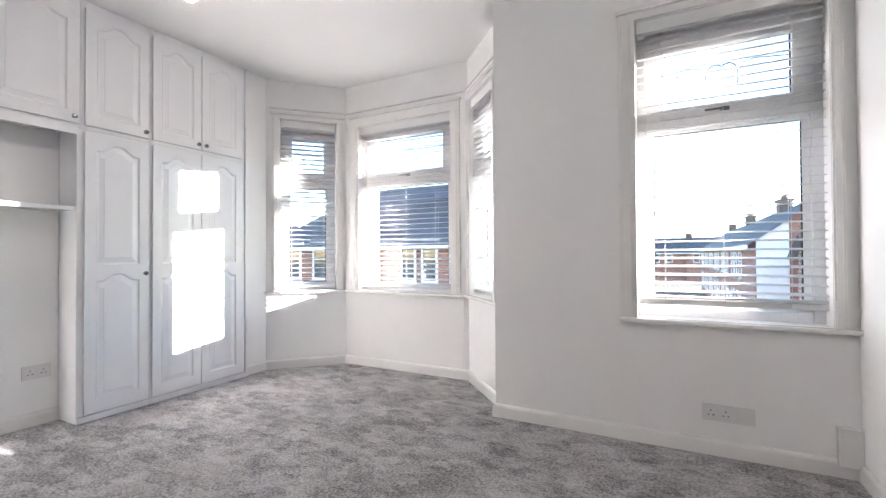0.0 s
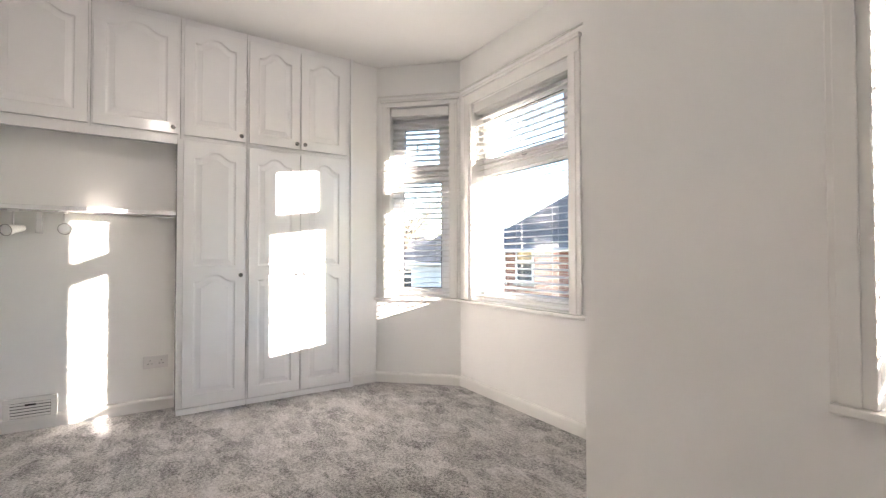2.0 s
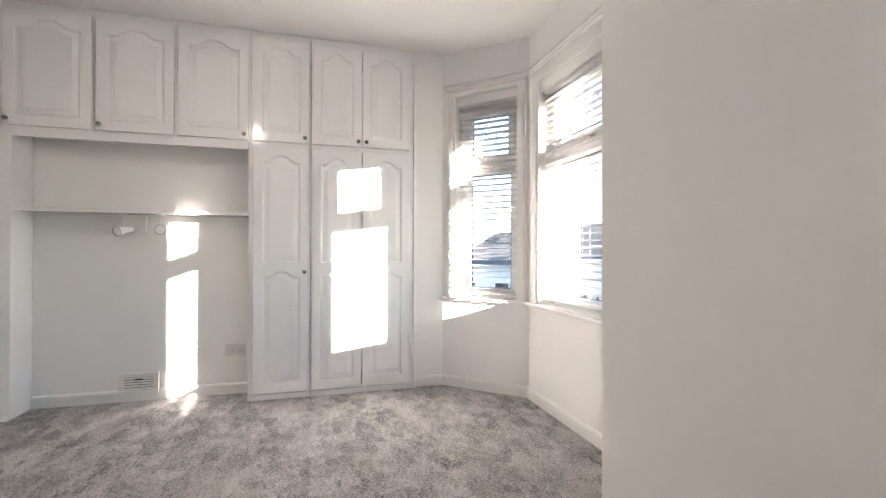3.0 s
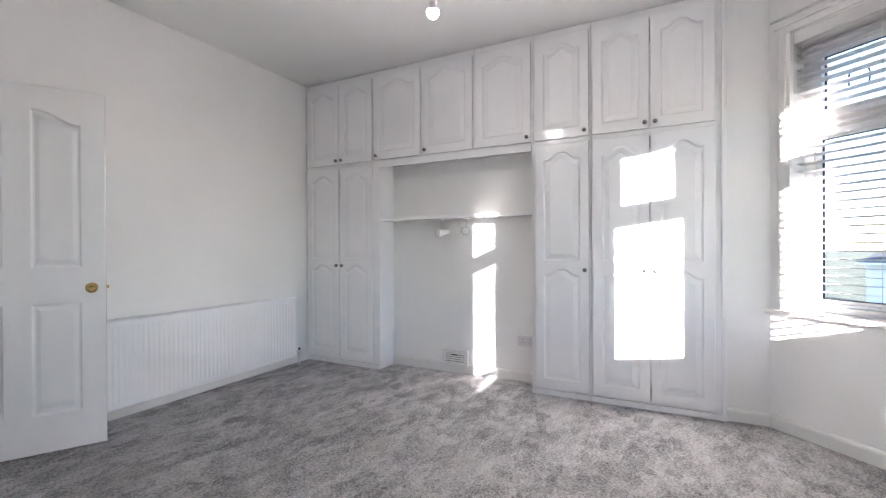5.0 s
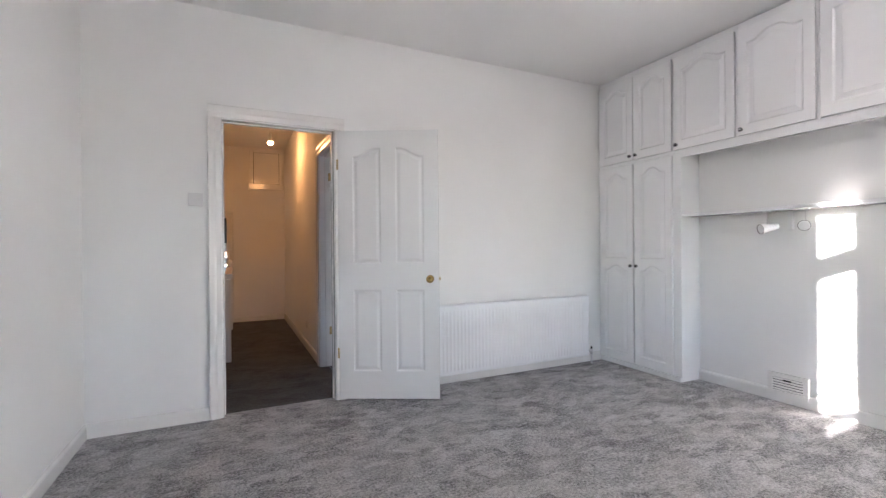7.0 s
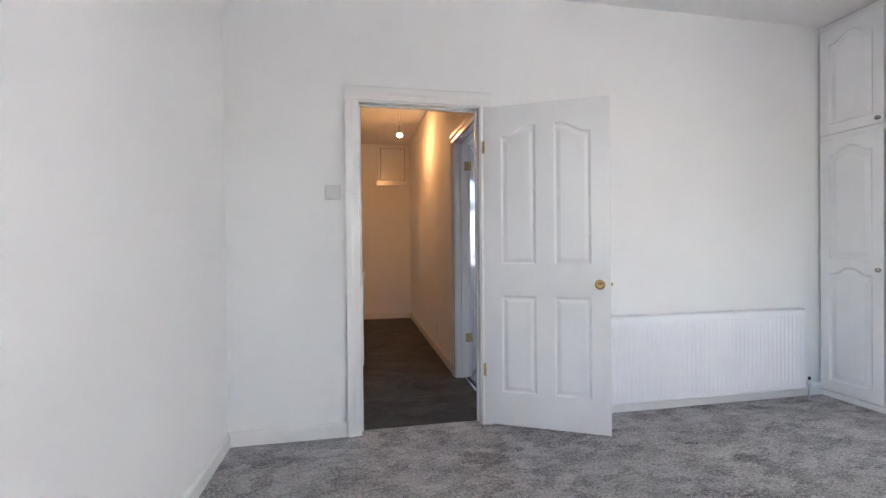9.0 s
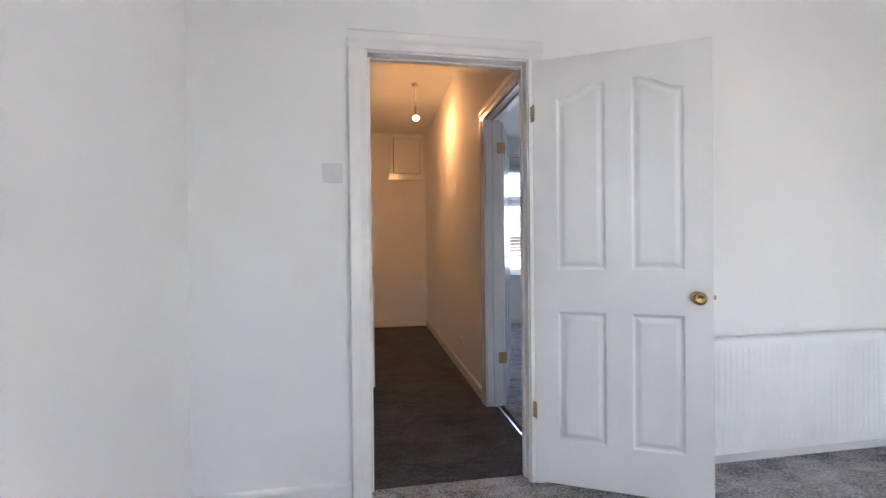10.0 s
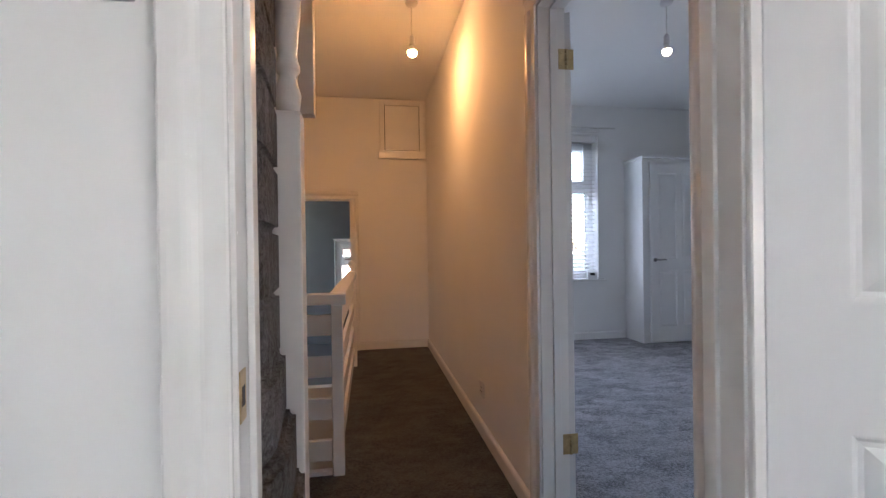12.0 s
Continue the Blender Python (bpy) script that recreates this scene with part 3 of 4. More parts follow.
def slat_mesh(w):
    bm = bmesh.new()
    n = 6
    rows = []
    for i in range(n + 1):
        y = -0.025 + 0.05 * i / n
        z = 0.0004 * (1 - (y / 0.025) ** 2)
        rows.append([bm.verts.new((x, y, z + dz)) for x in (0, w) for dz in (0, 0.003)])
    for a, b in zip(rows, rows[1:]):
        bm.faces.new((a[0], a[2], b[2], b[0]))
        bm.faces.new((a[1], b[1], b[3], a[3]))
        bm.faces.new((a[0], b[0], b[1], a[1]))
        bm.faces.new((a[2], a[3], b[3], b[2]))
    for r in (rows[0], rows[-1]):
        bm.faces.new((r[0], r[1], r[3], r[2]))
    bmesh.ops.recalc_face_normals(bm, faces=bm.faces[:])
    me = mesh_of(bm, "slat")
    me.materials.append(SLAT)
    return me


def blind(m, w, h, bottom, cords, tilt=10.0, label="white venetian blind lowered, slats almost level", gap=0.008, rail=0.016, stack=0):
    th = thing("venetian_blind", m, label, "blind", group="window blinds")
    yc = 0.048
    hr = bmesh.new()
    box(hr, gap, w - gap, yc - 0.03, yc + 0.03, h - 0.05, h - 0.004, bev=0.003)
    box(hr, gap - 0.003, w - gap + 0.003, yc - 0.044, yc - 0.032, h - 0.075, h - 0.003, bev=0.004)
    part("valance", hr, SLAT, th)
    me = slat_mesh(w - 2 * gap)
    z = bottom + rail + 0.006
    for k in range(stack):
        part("slat", me, SLAT, th, m=pose(gap, yc, z, 3 + k, 0, 0))
        z += 0.007
    z += 0.023
    r = random.Random(int(w * 1000))
    top = h - 0.08
    while z < top:
        part("slat", me, SLAT, th, m=pose(gap + r.uniform(-0.0015, 0.0015), yc, z + r.uniform(-0.001, 0.001), tilt + r.uniform(-1.2, 1.2), r.uniform(-0.12, 0.12), 0))
        z += SLAT_SPACE
    for k in range(3):
        part("slat", me, SLAT, th, m=pose(gap, yc, top + 0.005 * k, 4 + k, 0, 0))
    part("bottom_rail", boxed(gap, w - gap, yc - 0.026, yc + 0.026, bottom, bottom + rail, bev=0.004), SLAT, th)
    for u in cords:
        cd = bmesh.new()
        for y in (yc - 0.027, yc + 0.027):
            tube(cd, [(u, y, bottom + 0.01), (u, y, h - 0.05)], 0.0011, 5)
        part("ladder_cord", cd, CORD, th)
    wd = bmesh.new()
    tube(wd, [(0.05, yc - 0.036, h - 0.07), (0.05, yc - 0.038, h - 0.62)], 0.0015, 6)
    lathe(wd, [(0.0, -0.035), (0.005, -0.03), (0.006, -0.01), (0.0025, 0.0), (0.0, 0.0)], 8, Matrix.Translation((0.05, yc - 0.038, h - 0.62)))
    part("pull_cord", wd, CORD, th)
    return th


W1 = pose(0.050, YF, 0.697)
window_unit("window_1", W1, 0.850, 1.676, 0.235, "white uPVC window with leaded top light and painted surround", casing=0.09, casing_r=0.048, sill=(0.088, 0.10), split=1.068, sash_top=0.183, head=0.075, deep=0.006)
blind(W1, 0.850, 1.676, 0.075, (0.14, 0.42, 0.70), tilt=10.5, rail=0.03, stack=2)
AB = math.degrees(math.atan2(0.533, 0.498))
u1 = Vector((0.498, 0.533)).normalized()
p = Vector(BAY[0]) + u1 * 0.1245
W2 = pose(p.x, p.y, 0.72, 0, 0, AB)
window_unit("window_2", W2, 0.511, 1.62, 0.22, "narrow white uPVC bay window with leaded top light", split=1.015, casing=0.072, casing_r=0.07, sill=(0.135, 0.085), head=0.07)
blind(W2, 0.511, 1.62, 0.03, (0.10, 0.40), tilt=-7.0)
W3 = pose(BAY[1][0] + 0.176, BAY[1][1], 0.715)
window_unit("window_3", W3, 0.984, 1.575, 0.22, "wide white uPVC bay window with leaded top light", casing=0.10, casing_r=0.09, sill=(0.17, 0.155), head=0.115, split=1.015, sash_top=0.13)
blind(W3, 0.984, 1.575, 0.03, (0.15, 0.48, 0.82))
u3 = Vector((0.498, -0.533)).normalized()
p = Vector(BAY[2]) + u3 * 0.0667
W4 = pose(p.x, p.y, 0.72, 0, 0, -AB)
window_unit("window_4", W4, 0.511, 1.62, 0.22, split=1.015, label="narrow white uPVC bay window with leaded top light", casing=0.062, casing_r=0.080, sill=(0.060, 0.160), head=0.07, g=0.060)
blind(W4, 0.511, 1.62, 0.03, (0.10, 0.40), tilt=11.5)
W5 = pose(-1.05, -4.93, 0.70, 0, 0, 180)
window_unit("window_5", W5, 1.48, 1.66, 0.25, "white uPVC back bedroom window", casing=0.02, casing_r=0.02, motif=False, split=1.03, head=0.06)
blind(W5, 1.48, 1.66, 0.05, (0.15, 0.75, 1.33), label="white venetian blind lowered over the back window", tilt=15)
W6 = pose(0.60, -7.2, 0.35, 0, 0, 180)
window_unit("window_6", W6, 0.45, 0.85, 0.15, "small white bathroom window", casing=0.02, casing_r=0.02, motif=False, split=0.5, head=0.05, sash_top=0.12)


# ---- fitted wardrobes ----
STEPS = [(0.003, 0.003), (0.007, 0.0075), (0.014, 0.009), (0.019, 0.0085), (0.043, 0.003), (0.046, 0.001)]


def knob(parent, x, z, y=0.0, r=0.015, mat=None):
    bm = lathe(bmesh.new(), [(0.0, 0.026), (r * 0.55, 0.0255), (r * 0.95, 0.021), (r, 0.016), (r * 0.75, 0.011), (r * 0.42, 0.008), (r * 0.45, 0.003), (r * 0.7, 0.0), (0.0, 0.0)][::-1], 16, pose(x, y, z, 90, 0, 0))
    bmesh.ops.recalc_face_normals(bm, faces=bm.faces[:])
    return part("knob", bm, mat or CHROME, parent, "small pewter-coloured knob")


def cupboard_door(parent, y0, y1, z0, z1, base_y, base_z, knob_at, double):
    """One overlay door; y0..y1 along the wall, z0..z1 its height."""
    w, h = y1 - y0, z1 - z0
    s = 0.062 if w > 0.36 else 0.056
    if double:
        mid = 0.955 - z0
        pans = [outline(s, w - s, 0.075, mid - 0.015, "arch", 0.045), outline(s, w - s, mid + 0.045, h - 0.06, "arch", 0.05)]
    else:
        pans = [outline(s, w - s, 0.07, h - 0.06, "arch", 0.05)]
    door = part("door", panel_slab(w, h, 0.019, pans, STEPS), GLOSS, parent, m=pose(0.0300, y0 - base_y, z0 - base_z, 0, 0, 90))
    if knob_at:
        knob(door, *knob_at)
    return door


def unit(name, label, y0, y1, z0, z1, doors, back=-3.60, plinth=0.0):
    th = thing(name, pose(XL, y0, z0), label, "cupboard" if z0 > 1 else "wardrobe", group="fitted bedroom cupboards")
    w, h, bx = y1 - y0, z1 - z0, back - XL
    part("side_panel", boxed(bx, -0.0005, 0.0005, 0.018, 0, h), GLOSS, th)
    part("side_panel", boxed(bx, -0.0005, w - 0.018, w - 0.0005, 0, h), GLOSS, th)
    part("back_panel", boxed(bx, bx + 0.01, 0.0185, w - 0.0185, 0, h), GLOSS, th)
    part("bottom_panel", boxed(bx + 0.0105, -0.0005, 0.0185, w - 0.0185, 0, 0.018), GLOSS, th)
    part("top_panel", boxed(bx + 0.0105, -0.0005, 0.0185, w - 0.0185, h - 0.018, h), GLOSS, th)
    ff = bmesh.new()
    a, b = doors[0][0] - y0 + 0.012, w - (doors[-1][1] - y0 - 0.012)
    lo_, hi_ = doors[0][2] - z0 + 0.012, h - (doors[0][3] - z0 - 0.012)
    for d in ((0.0, 0.004, 0.0006, a, 0.0, h), (0.0, 0.004, w - b, w - 0.0006, 0.0, h), (0.0, 0.004, a + 0.0003, w - b - 0.0003, 0.0, lo_), (0.0, 0.004, a + 0.0003, w - b - 0.0003, h - hi_, h)):
        box(ff, *d, bev=0.001)
    part("face_frame", ff, GLOSS, th)
    if not z0 > 1:
        part("plinth", boxed(0.0045, 0.022, 0.001, y1 - y0 - 0.001, 0.001, 0.041, bev=0.002), GLOSS, th)
    for d in doors:
        cupboard_door(th, *d[:4], y0, z0, d[4], z0 < 1)
    return th


LOW, LOWTOP, UP, UPTOP = 0.050, 1.852, 1.892, 2.645
unit("wardrobe", "white gloss double wardrobe with arched moulded panels", -0.797, 0.080, 0.0, 1.868,
     [(-0.774, -0.379, LOW, LOWTOP, (0.375, 0.885)), (-0.364, 0.015, LOW, LOWTOP, (0.028, 0.885))])
unit("wardrobe", "white gloss single wardrobe with arched moulded panels", 1.485, 1.918, 0.0, 1.868, [(1.520, 1.905, LOW, LOWTOP, (0.357, 0.885))])
unit("wardrobe", "white gloss double wardrobe lit by a sunbeam", 1.919, 2.731, 0.0, 1.868,
     [(1.931, 2.2945, LOW, LOWTOP, (0.337, 0.885)), (2.3015, 2.669, LOW, LOWTOP, (0.028, 0.885))])
unit("overhead_cupboard", "white gloss double overhead cupboard reaching the ceiling", -0.797, 0.026, 1.869, H - 0.001,
     [(-0.774, -0.3745, UP, UPTOP, (0.375, 0.035)), (-0.366, 0.015, UP, UPTOP, (0.028, 0.035))])
unit("overhead_cupboard", "white gloss overhead cupboard bridging the alcove", 0.027, 0.531, 1.869, H - 0.001, [(0.038, 0.521, UP, UPTOP, (0.026, 0.038))])
unit("overhead_cupboard", "white gloss overhead cupboard bridging the alcove", 0.532, 1.020, 1.869, H - 0.001, [(0.543, 1.008, UP, UPTOP, (0.026, 0.038))])
unit("overhead_cupboard", "white gloss overhead cupboard bridging the alcove", 1.021, 1.500, 1.869, H - 0.001, [(1.033, 1.486, UP, UPTOP, (0.425, 0.038))])
unit("overhead_cupboard", "white gloss single overhead cupboard", 1.501, 1.918, 1.869, H - 0.001, [(1.520, 1.905, UP, UPTOP, (0.357, 0.038))])
unit("overhead_cupboard", "white gloss double overhead cupboard reaching the ceiling", 1.919, 2.731, 1.869, H - 0.001,
     [(1.931, 2.2945, UP, UPTOP, (0.337, 0.038)), (2.3015, 2.669, UP, UPTOP, (0.028, 0.038))])
solid("trim_wardrobe_rail", boxed(-3.0955, -3.088, 0.081, 1.484, 1.826, 1.880, bev=0.002), GLOSS, "white rail under the bridging cupboards", "trim")
solid("trim_wardrobe_end", boxed(-3.0955, -3.078, 2.705, 2.728, 0.0, H - 0.002, bev=0.003), GLOSS, "white end fillet of the wardrobes", "trim")

sh = thing("shelf", pose(-3.32, 0.083, 1.345), "white painted shelf with a moulded front across the alcove", "shelf")
part("board", boxed(0.002, 0.205, 0.0, 1.398, 0.004, 0.024, bev=0.003), GLOSS, sh)
part("front_lip", boxed(0.2055, 0.222, 0.0, 1.398, 0.0, 0.026, bev=0.005), GLOSS, sh)
part("bracket", boxed(0.003, 0.03, 0.66, 0.69, -0.13, 0.003, bev=0.003), GLOSS, sh)


def spot_lamp(y, aim, drop):
    th = thing("spot_lamp", pose(-3.215, y, 1.349), "small white swivel spotlight under the shelf", "spotlight", group="shelf spotlights")
    bm = lathe(bmesh.new(), [(0.0, -0.012), (0.024, -0.012), (0.026, 0.0), (0.0, 0.0)], 16)
    tube(bm, [(0, 0, -0.01), (0, 0, -drop + 0.018)], 0.005, 8)
    part("arm", bm, PLASTIC, th)
    m = Matrix.Translation((0, 0, -drop)) @ aim
    part("shade", lathe(bmesh.new(), [(0.0, -0.075), (0.014, -0.075), (0.018, -0.07), (0.024, -0.02), (0.034, 0.042), (0.0345, 0.046), (0.0335, 0.046), (0.0330, 0.04), (0.0, 0.036)], 22, m), SATIN, th)
    part("rim", lathe(bmesh.new(), [(0.0325, 0.0465), (0.0355, 0.0465), (0.036, 0.049), (0.0355, 0.051), (0.0325, 0.051), (0.0325, 0.0465)], 22, m), GREYPLASTIC, th, "grey rim ring")
    part("lens", lathe(bmesh.new(), [(0.0, 0.050), (0.02, 0.049), (0.0322, 0.0465), (0.0322, 0.042), (0.0, 0.042)][::-1], 20, m), GLOSS, th, "frosted lamp face")
    return th


spot_lamp(0.655, pose(0, 0, 0, 100, 0, 62), 0.118)
spot_lamp(0.885, pose(0, 0, 0, 98, 0, 106), 0.105)


# ---- plates, vent and radiator ----
def plate(name, m, w, h, label, category, kind="", pins=(), rocker=()):
    th = thing(name, m, label, category)
    part("plate", boxed(0, w, -0.009, 0.0, 0, h, bev=0.003), PLASTIC, th)
    for x in pins:
        # Pin holes are not cut: black blocks paint their dark insides.
        pn = bmesh.new()
        for dx, dz, a, b in ((0, 0.014, 0.004, 0.008), (-0.011, -0.008, 0.008, 0.004), (0.011, -0.008, 0.008, 0.004)):
            box(pn, x + dx - a / 2, x + dx + a / 2, -0.0102, -0.0088, h * 0.46 + dz - b / 2, h * 0.46 + dz + b / 2)
        part("pin_hole_shade", pn, DARK, th)
    for x in rocker:
        part("rocker", boxed(x - 0.008, x + 0.008, -0.0125, -0.0092, h * 0.5 - 0.012, h * 0.5 + 0.012, bev=0.0015), PLASTIC, th)
    return th


plate("socket", pose(0.356, YF, 0.178), 0.146, 0.086, "white double socket outlet low on the front wall", "socket", pins=(0.04, 0.106), rocker=(0.073,))
plate("blank_plate", pose(0.503, YF, 0.178), 0.086, 0.086, "white blank plate beside the double socket", "wall plate")
plate("socket", pose(-3.32, 1.300, 0.290, 0, 0, 90), 0.146, 0.086, "white double socket outlet in the shaded alcove", "socket", pins=(0.04, 0.106), rocker=(0.073,))
plate("light_switch", pose(0.450, YD, 1.396, 0, 0, 180), 0.086, 0.086, "white single light switch beside the door", "light switch", rocker=(0.043,))
plate("socket", pose(-0.55, -2.70, 0.225, 0, 0, 90), 0.086, 0.086, "white socket low on the landing wall", "socket", pins=(0.043,))
jb = thing("cable_box", pose(0.902, YF, 0.06), "white plastic cable box beside the corner", "cable box")
part("cover", boxed(0, 0.088, -0.045, 0.0, 0, 0.18, bev=0.005), SATIN, jb)

vt = thing("wall_vent", pose(-3.307, 0.605, 0.052, 0, 0, 90), "white louvred air vent above the skirting", "air vent")
fr_ = bmesh.new()
for d in ((0, 0.25, -0.012, 0.0128, 0, 0.028), (0, 0.25, -0.012, 0.0128, 0.122, 0.150), (0, 0.03, -0.012, 0.0128, 0.0285, 0.1215), (0.22, 0.25, -0.012, 0.0128, 0.0285, 0.1215)):
    box(fr_, *d, bev=0.002)
part("surround", fr_, SATIN, vt)
# No opening behind the louvres; a black sheet gives the shade between them.
part("backing", boxed(0.031, 0.219, -0.003, -0.001, 0.029, 0.121), DARK, vt, "black sheet painting the shade inside the vent")
lv = mesh_of(boxed(0.031, 0.219, -0.0105, -0.005, 0, 0.0142, bev=0.002), "louvre")
for i in range(5):
    part("louvre", lv, SATIN, vt, m=pose(0, 0, 0.0315 + i * 0.0185))
part("slider", boxed(0.10, 0.15, -0.014, -0.0108, 0.100, 0.112, bev=0.001), DARK, vt, "dark slider knob")

rd = thing("radiator", pose(-1.05, YD, 0.0, 0, 0, 180), "long white panel radiator with vertical flutes", "radiator")
RW, R0, R1 = 1.80, 0.080, 0.645
bm = bmesh.new()
pitch = 0.0333
n = int((RW - 0.06) / pitch)
xs = [0.0, 0.012]
ys = [0.0, 0.008]
for i in range(n):
    x = 0.03 + i * pitch
    xs += [x, x + 0.008, x + 0.016, x + 0.024]
    ys += [0.008, 0.0113, 0.0113, 0.008]
xs += [RW - 0.012, RW]
ys += [0.008, 0.0]
zr = [R0, R0 + 0.006, R0 + 0.03, R0 + 0.05, R1 - 0.055, R1 - 0.035, R1 - 0.006, R1]
rows = []
for k, z in enumerate(zr):
    flute = 1.0 if 3 <= k <= 4 else 0.0
    rows.append([bm.verts.new((x, -0.085 - (y if flute else min(y, 0.008)) * (0.3 if k in (0, 7) else 1.0), z)) for x, y in zip(xs, ys)])
for a, b in zip(rows, rows[1:]):
    for i in range(len(xs) - 1):
        bm.faces.new((a[i], a[i + 1], b[i + 1], b[i]))
bk = [[bm.verts.new((x, -0.070, z)) for x in (0, RW)] for z in (R0, R1)]
bm.faces.new((bk[0][0], bk[1][0], bk[1][1], bk[0][1]))
bm.faces.new([*rows[-1], bk[1][1], bk[1][0]])
bm.faces.new([*rows[0][::-1], bk[0][0], bk[0][1]])
bmesh.ops.recalc_face_normals(bm, faces=bm.faces[:])
part("panel", bm, RADIATOR, rd)
fins = bmesh.new()
box(fins, 0.03, RW - 0.03, -0.069, -0.035, R0 + 0.03, R1 - 0.012)
part("convector", fins, RADIATOR, rd)
gr = bmesh.new()
for k in range(45):
    box(gr, 0.012 + k * 0.0395, 0.044 + k * 0.0395, -0.0845, -0.0335, R1 - 0.004, R1 + 0.002)
box(gr, 0.0, RW, -0.0335, -0.029, R1 - 0.03, R1 + 0.002, bev=0.001)
part("top_grille", gr, RADIATOR, rd)
for x in (-0.004, RW):
    part("side_panel", boxed(x, x + 0.004, -0.086, -0.029, R0 + 0.01, R1 + 0.002, bev=0.001), RADIATOR, rd)
br = bmesh.new()
for x in (0.25, RW - 0.25):
    box(br, x, x + 0.03, -0.034, -0.0005, R0 + 0.1, R1 - 0.1)
part("bracket", br, RADIATOR, rd)
vv = thing("radiator_valve", pose(-2.885, -0.705, 0.0), "white radiator valve with a black cap and pipe", "radiator valve")
bm = tube(bmesh.new(), [(0, 0, 0.001), (0, 0, 0.10)], 0.008, 10)
tube(bm, [(0.032, 0.0, 0.125), (0.0, 0, 0.125)], 0.010, 10)
part("body", lathe(bm, [(0.0, 0.09), (0.014, 0.092), (0.016, 0.13), (0.011, 0.14), (0.0, 0.14)], 14), PLASTIC, vv)
part("cap", lathe(bmesh.new(), [(0.0, 0.141), (0.009, 0.141), (0.009, 0.158), (0.006, 0.161), (0.0, 0.161)], 14), DARK, vv, "black valve cap")
cb = bmesh.new()
tube(cb, [(-1.330, 3.470, 0.69), (-1.334, 3.472, 0.4), (-1.340, 3.472, 0.11), (-1.340, 3.465, 0.097)], 0.0035, 6)
solid("cable", cb, CORD, "white cable down the bay corner", "cable", kind="thing")
ct = bmesh.new()
tube(ct, [(BAY[0][0] + 0.05, BAY[0][1] - 0.005, 2.425), (BAY[1][0] + 0.02, BAY[1][1] - 0.03, 2.43), (BAY[2][0] - 0.02, BAY[2][1] - 0.03, 2.43), (BAY[3][0] - 0.03, BAY[3][1] - 0.02, 2.43)], 0.006, 6)
solid("curtain_track", ct, SATIN, "thin white curtain track along the bay head", "curtain track", kind="thing")


# ---- doors ----
DSTEPS = [(0.004, 0.001), (0.010, 0.006), (0.018, 0.0075), (0.036, 0.0025), (0.040, 0.002)]


def four_panel(w, h, t):
    a, b, c, d = 0.105, w / 2 - 0.052, w / 2 + 0.052, w - 0.105
    return panel_slab(w, h, t, [outline(a, b, 0.20, 0.80), outline(c, d, 0.20, 0.80), outline(a, b, 0.99, h - 0.125, "high_right", 0.06), outline(c, d, 0.99, h - 0.125, "high_left", 0.06)], DSTEPS, both=True)


def door_knob(parent, x, z, y, sgn, mat=None):
    prof = [(0.0, 0.0), (0.026, 0.0), (0.027, 0.004), (0.020, 0.007), (0.011, 0.010), (0.0105, 0.024), (0.017, 0.028), (0.0265, 0.036), (0.0285, 0.046), (0.0255, 0.056), (0.015, 0.062), (0.013, 0.0605), (0.0, 0.0605)]
    bm = lathe(bmesh.new(), prof, 28, Matrix.Translation((x, y, z)) @ pose(0, 0, 0, 90 * sgn, 0, 0))
    bmesh.ops.recalc_face_normals(bm, faces=bm.faces[:])
    return part("door_knob", bm, mat or BRASS, parent, "round polished brass knob")


leaf_angle = math.degrees(math.atan2(0.342, -0.657))
d1 = thing("door_1", pose(-0.505, -0.775, 0.010, 0, 0, leaf_angle), "white moulded four-panel door standing open with a brass knob", "door", kind="structure")
leaf = part("leaf", four_panel(0.738, 1.965, 0.035), DOORPAINT, d1)
# leaf runs along local x; its face towards the room lies on the far side of the swing
leaf.matrix_basis = pose(0.003, -0.001, 0)
door_knob(leaf, 0.676, 0.878, 0.0, 1)
door_knob(leaf, 0.676, 0.878, 0.035, -1)
part("latch_plate", boxed(0.7375, 0.7392, 0.006, 0.029, 0.85, 0.906, bev=0.0005), OLDBRASS, leaf, "brass latch plate")
part("latch_bolt", boxed(0.7393, 0.751, 0.011, 0.024, 0.869, 0.887, bev=0.003), OLDBRASS, leaf, "worn brass latch bolt")


def hinge(parent, m):
    bm = bmesh.new()
    box(bm, -0.030, -0.002, -0.0015, 0.0012, 0, 0.076, bev=0.0006)
    box(bm, 0.002, 0.030, -0.0015, 0.0012, 0, 0.076, bev=0.0006)
    for k in range(5):
        lathe(bm, [(0.0, k * 0.0152), (0.0045, k * 0.0152), (0.0045, k * 0.0152 + 0.0145), (0.0, k * 0.0152 + 0.0145)], 10, Matrix.Translation((0, -0.003, 0)))
    for x in (-0.018, 0.018):
        for z in (0.015, 0.038, 0.061):
            lathe(bm, [(0.0, 0.0), (0.0035, 0.0), (0.003, 0.001), (0.0, 0.001)], 8, pose(x, -0.0015, z, 90, 0, 0))
    return part("hinge", bm, OLDBRASS, parent, "brass butt hinge", m)


hinge(d1, pose(0.0, 0.0, 0.30, 0, 0, -leaf_angle + 90))
hinge(d1, pose(0.0, 0.0, 1.68, 0, 0, -leaf_angle + 90))


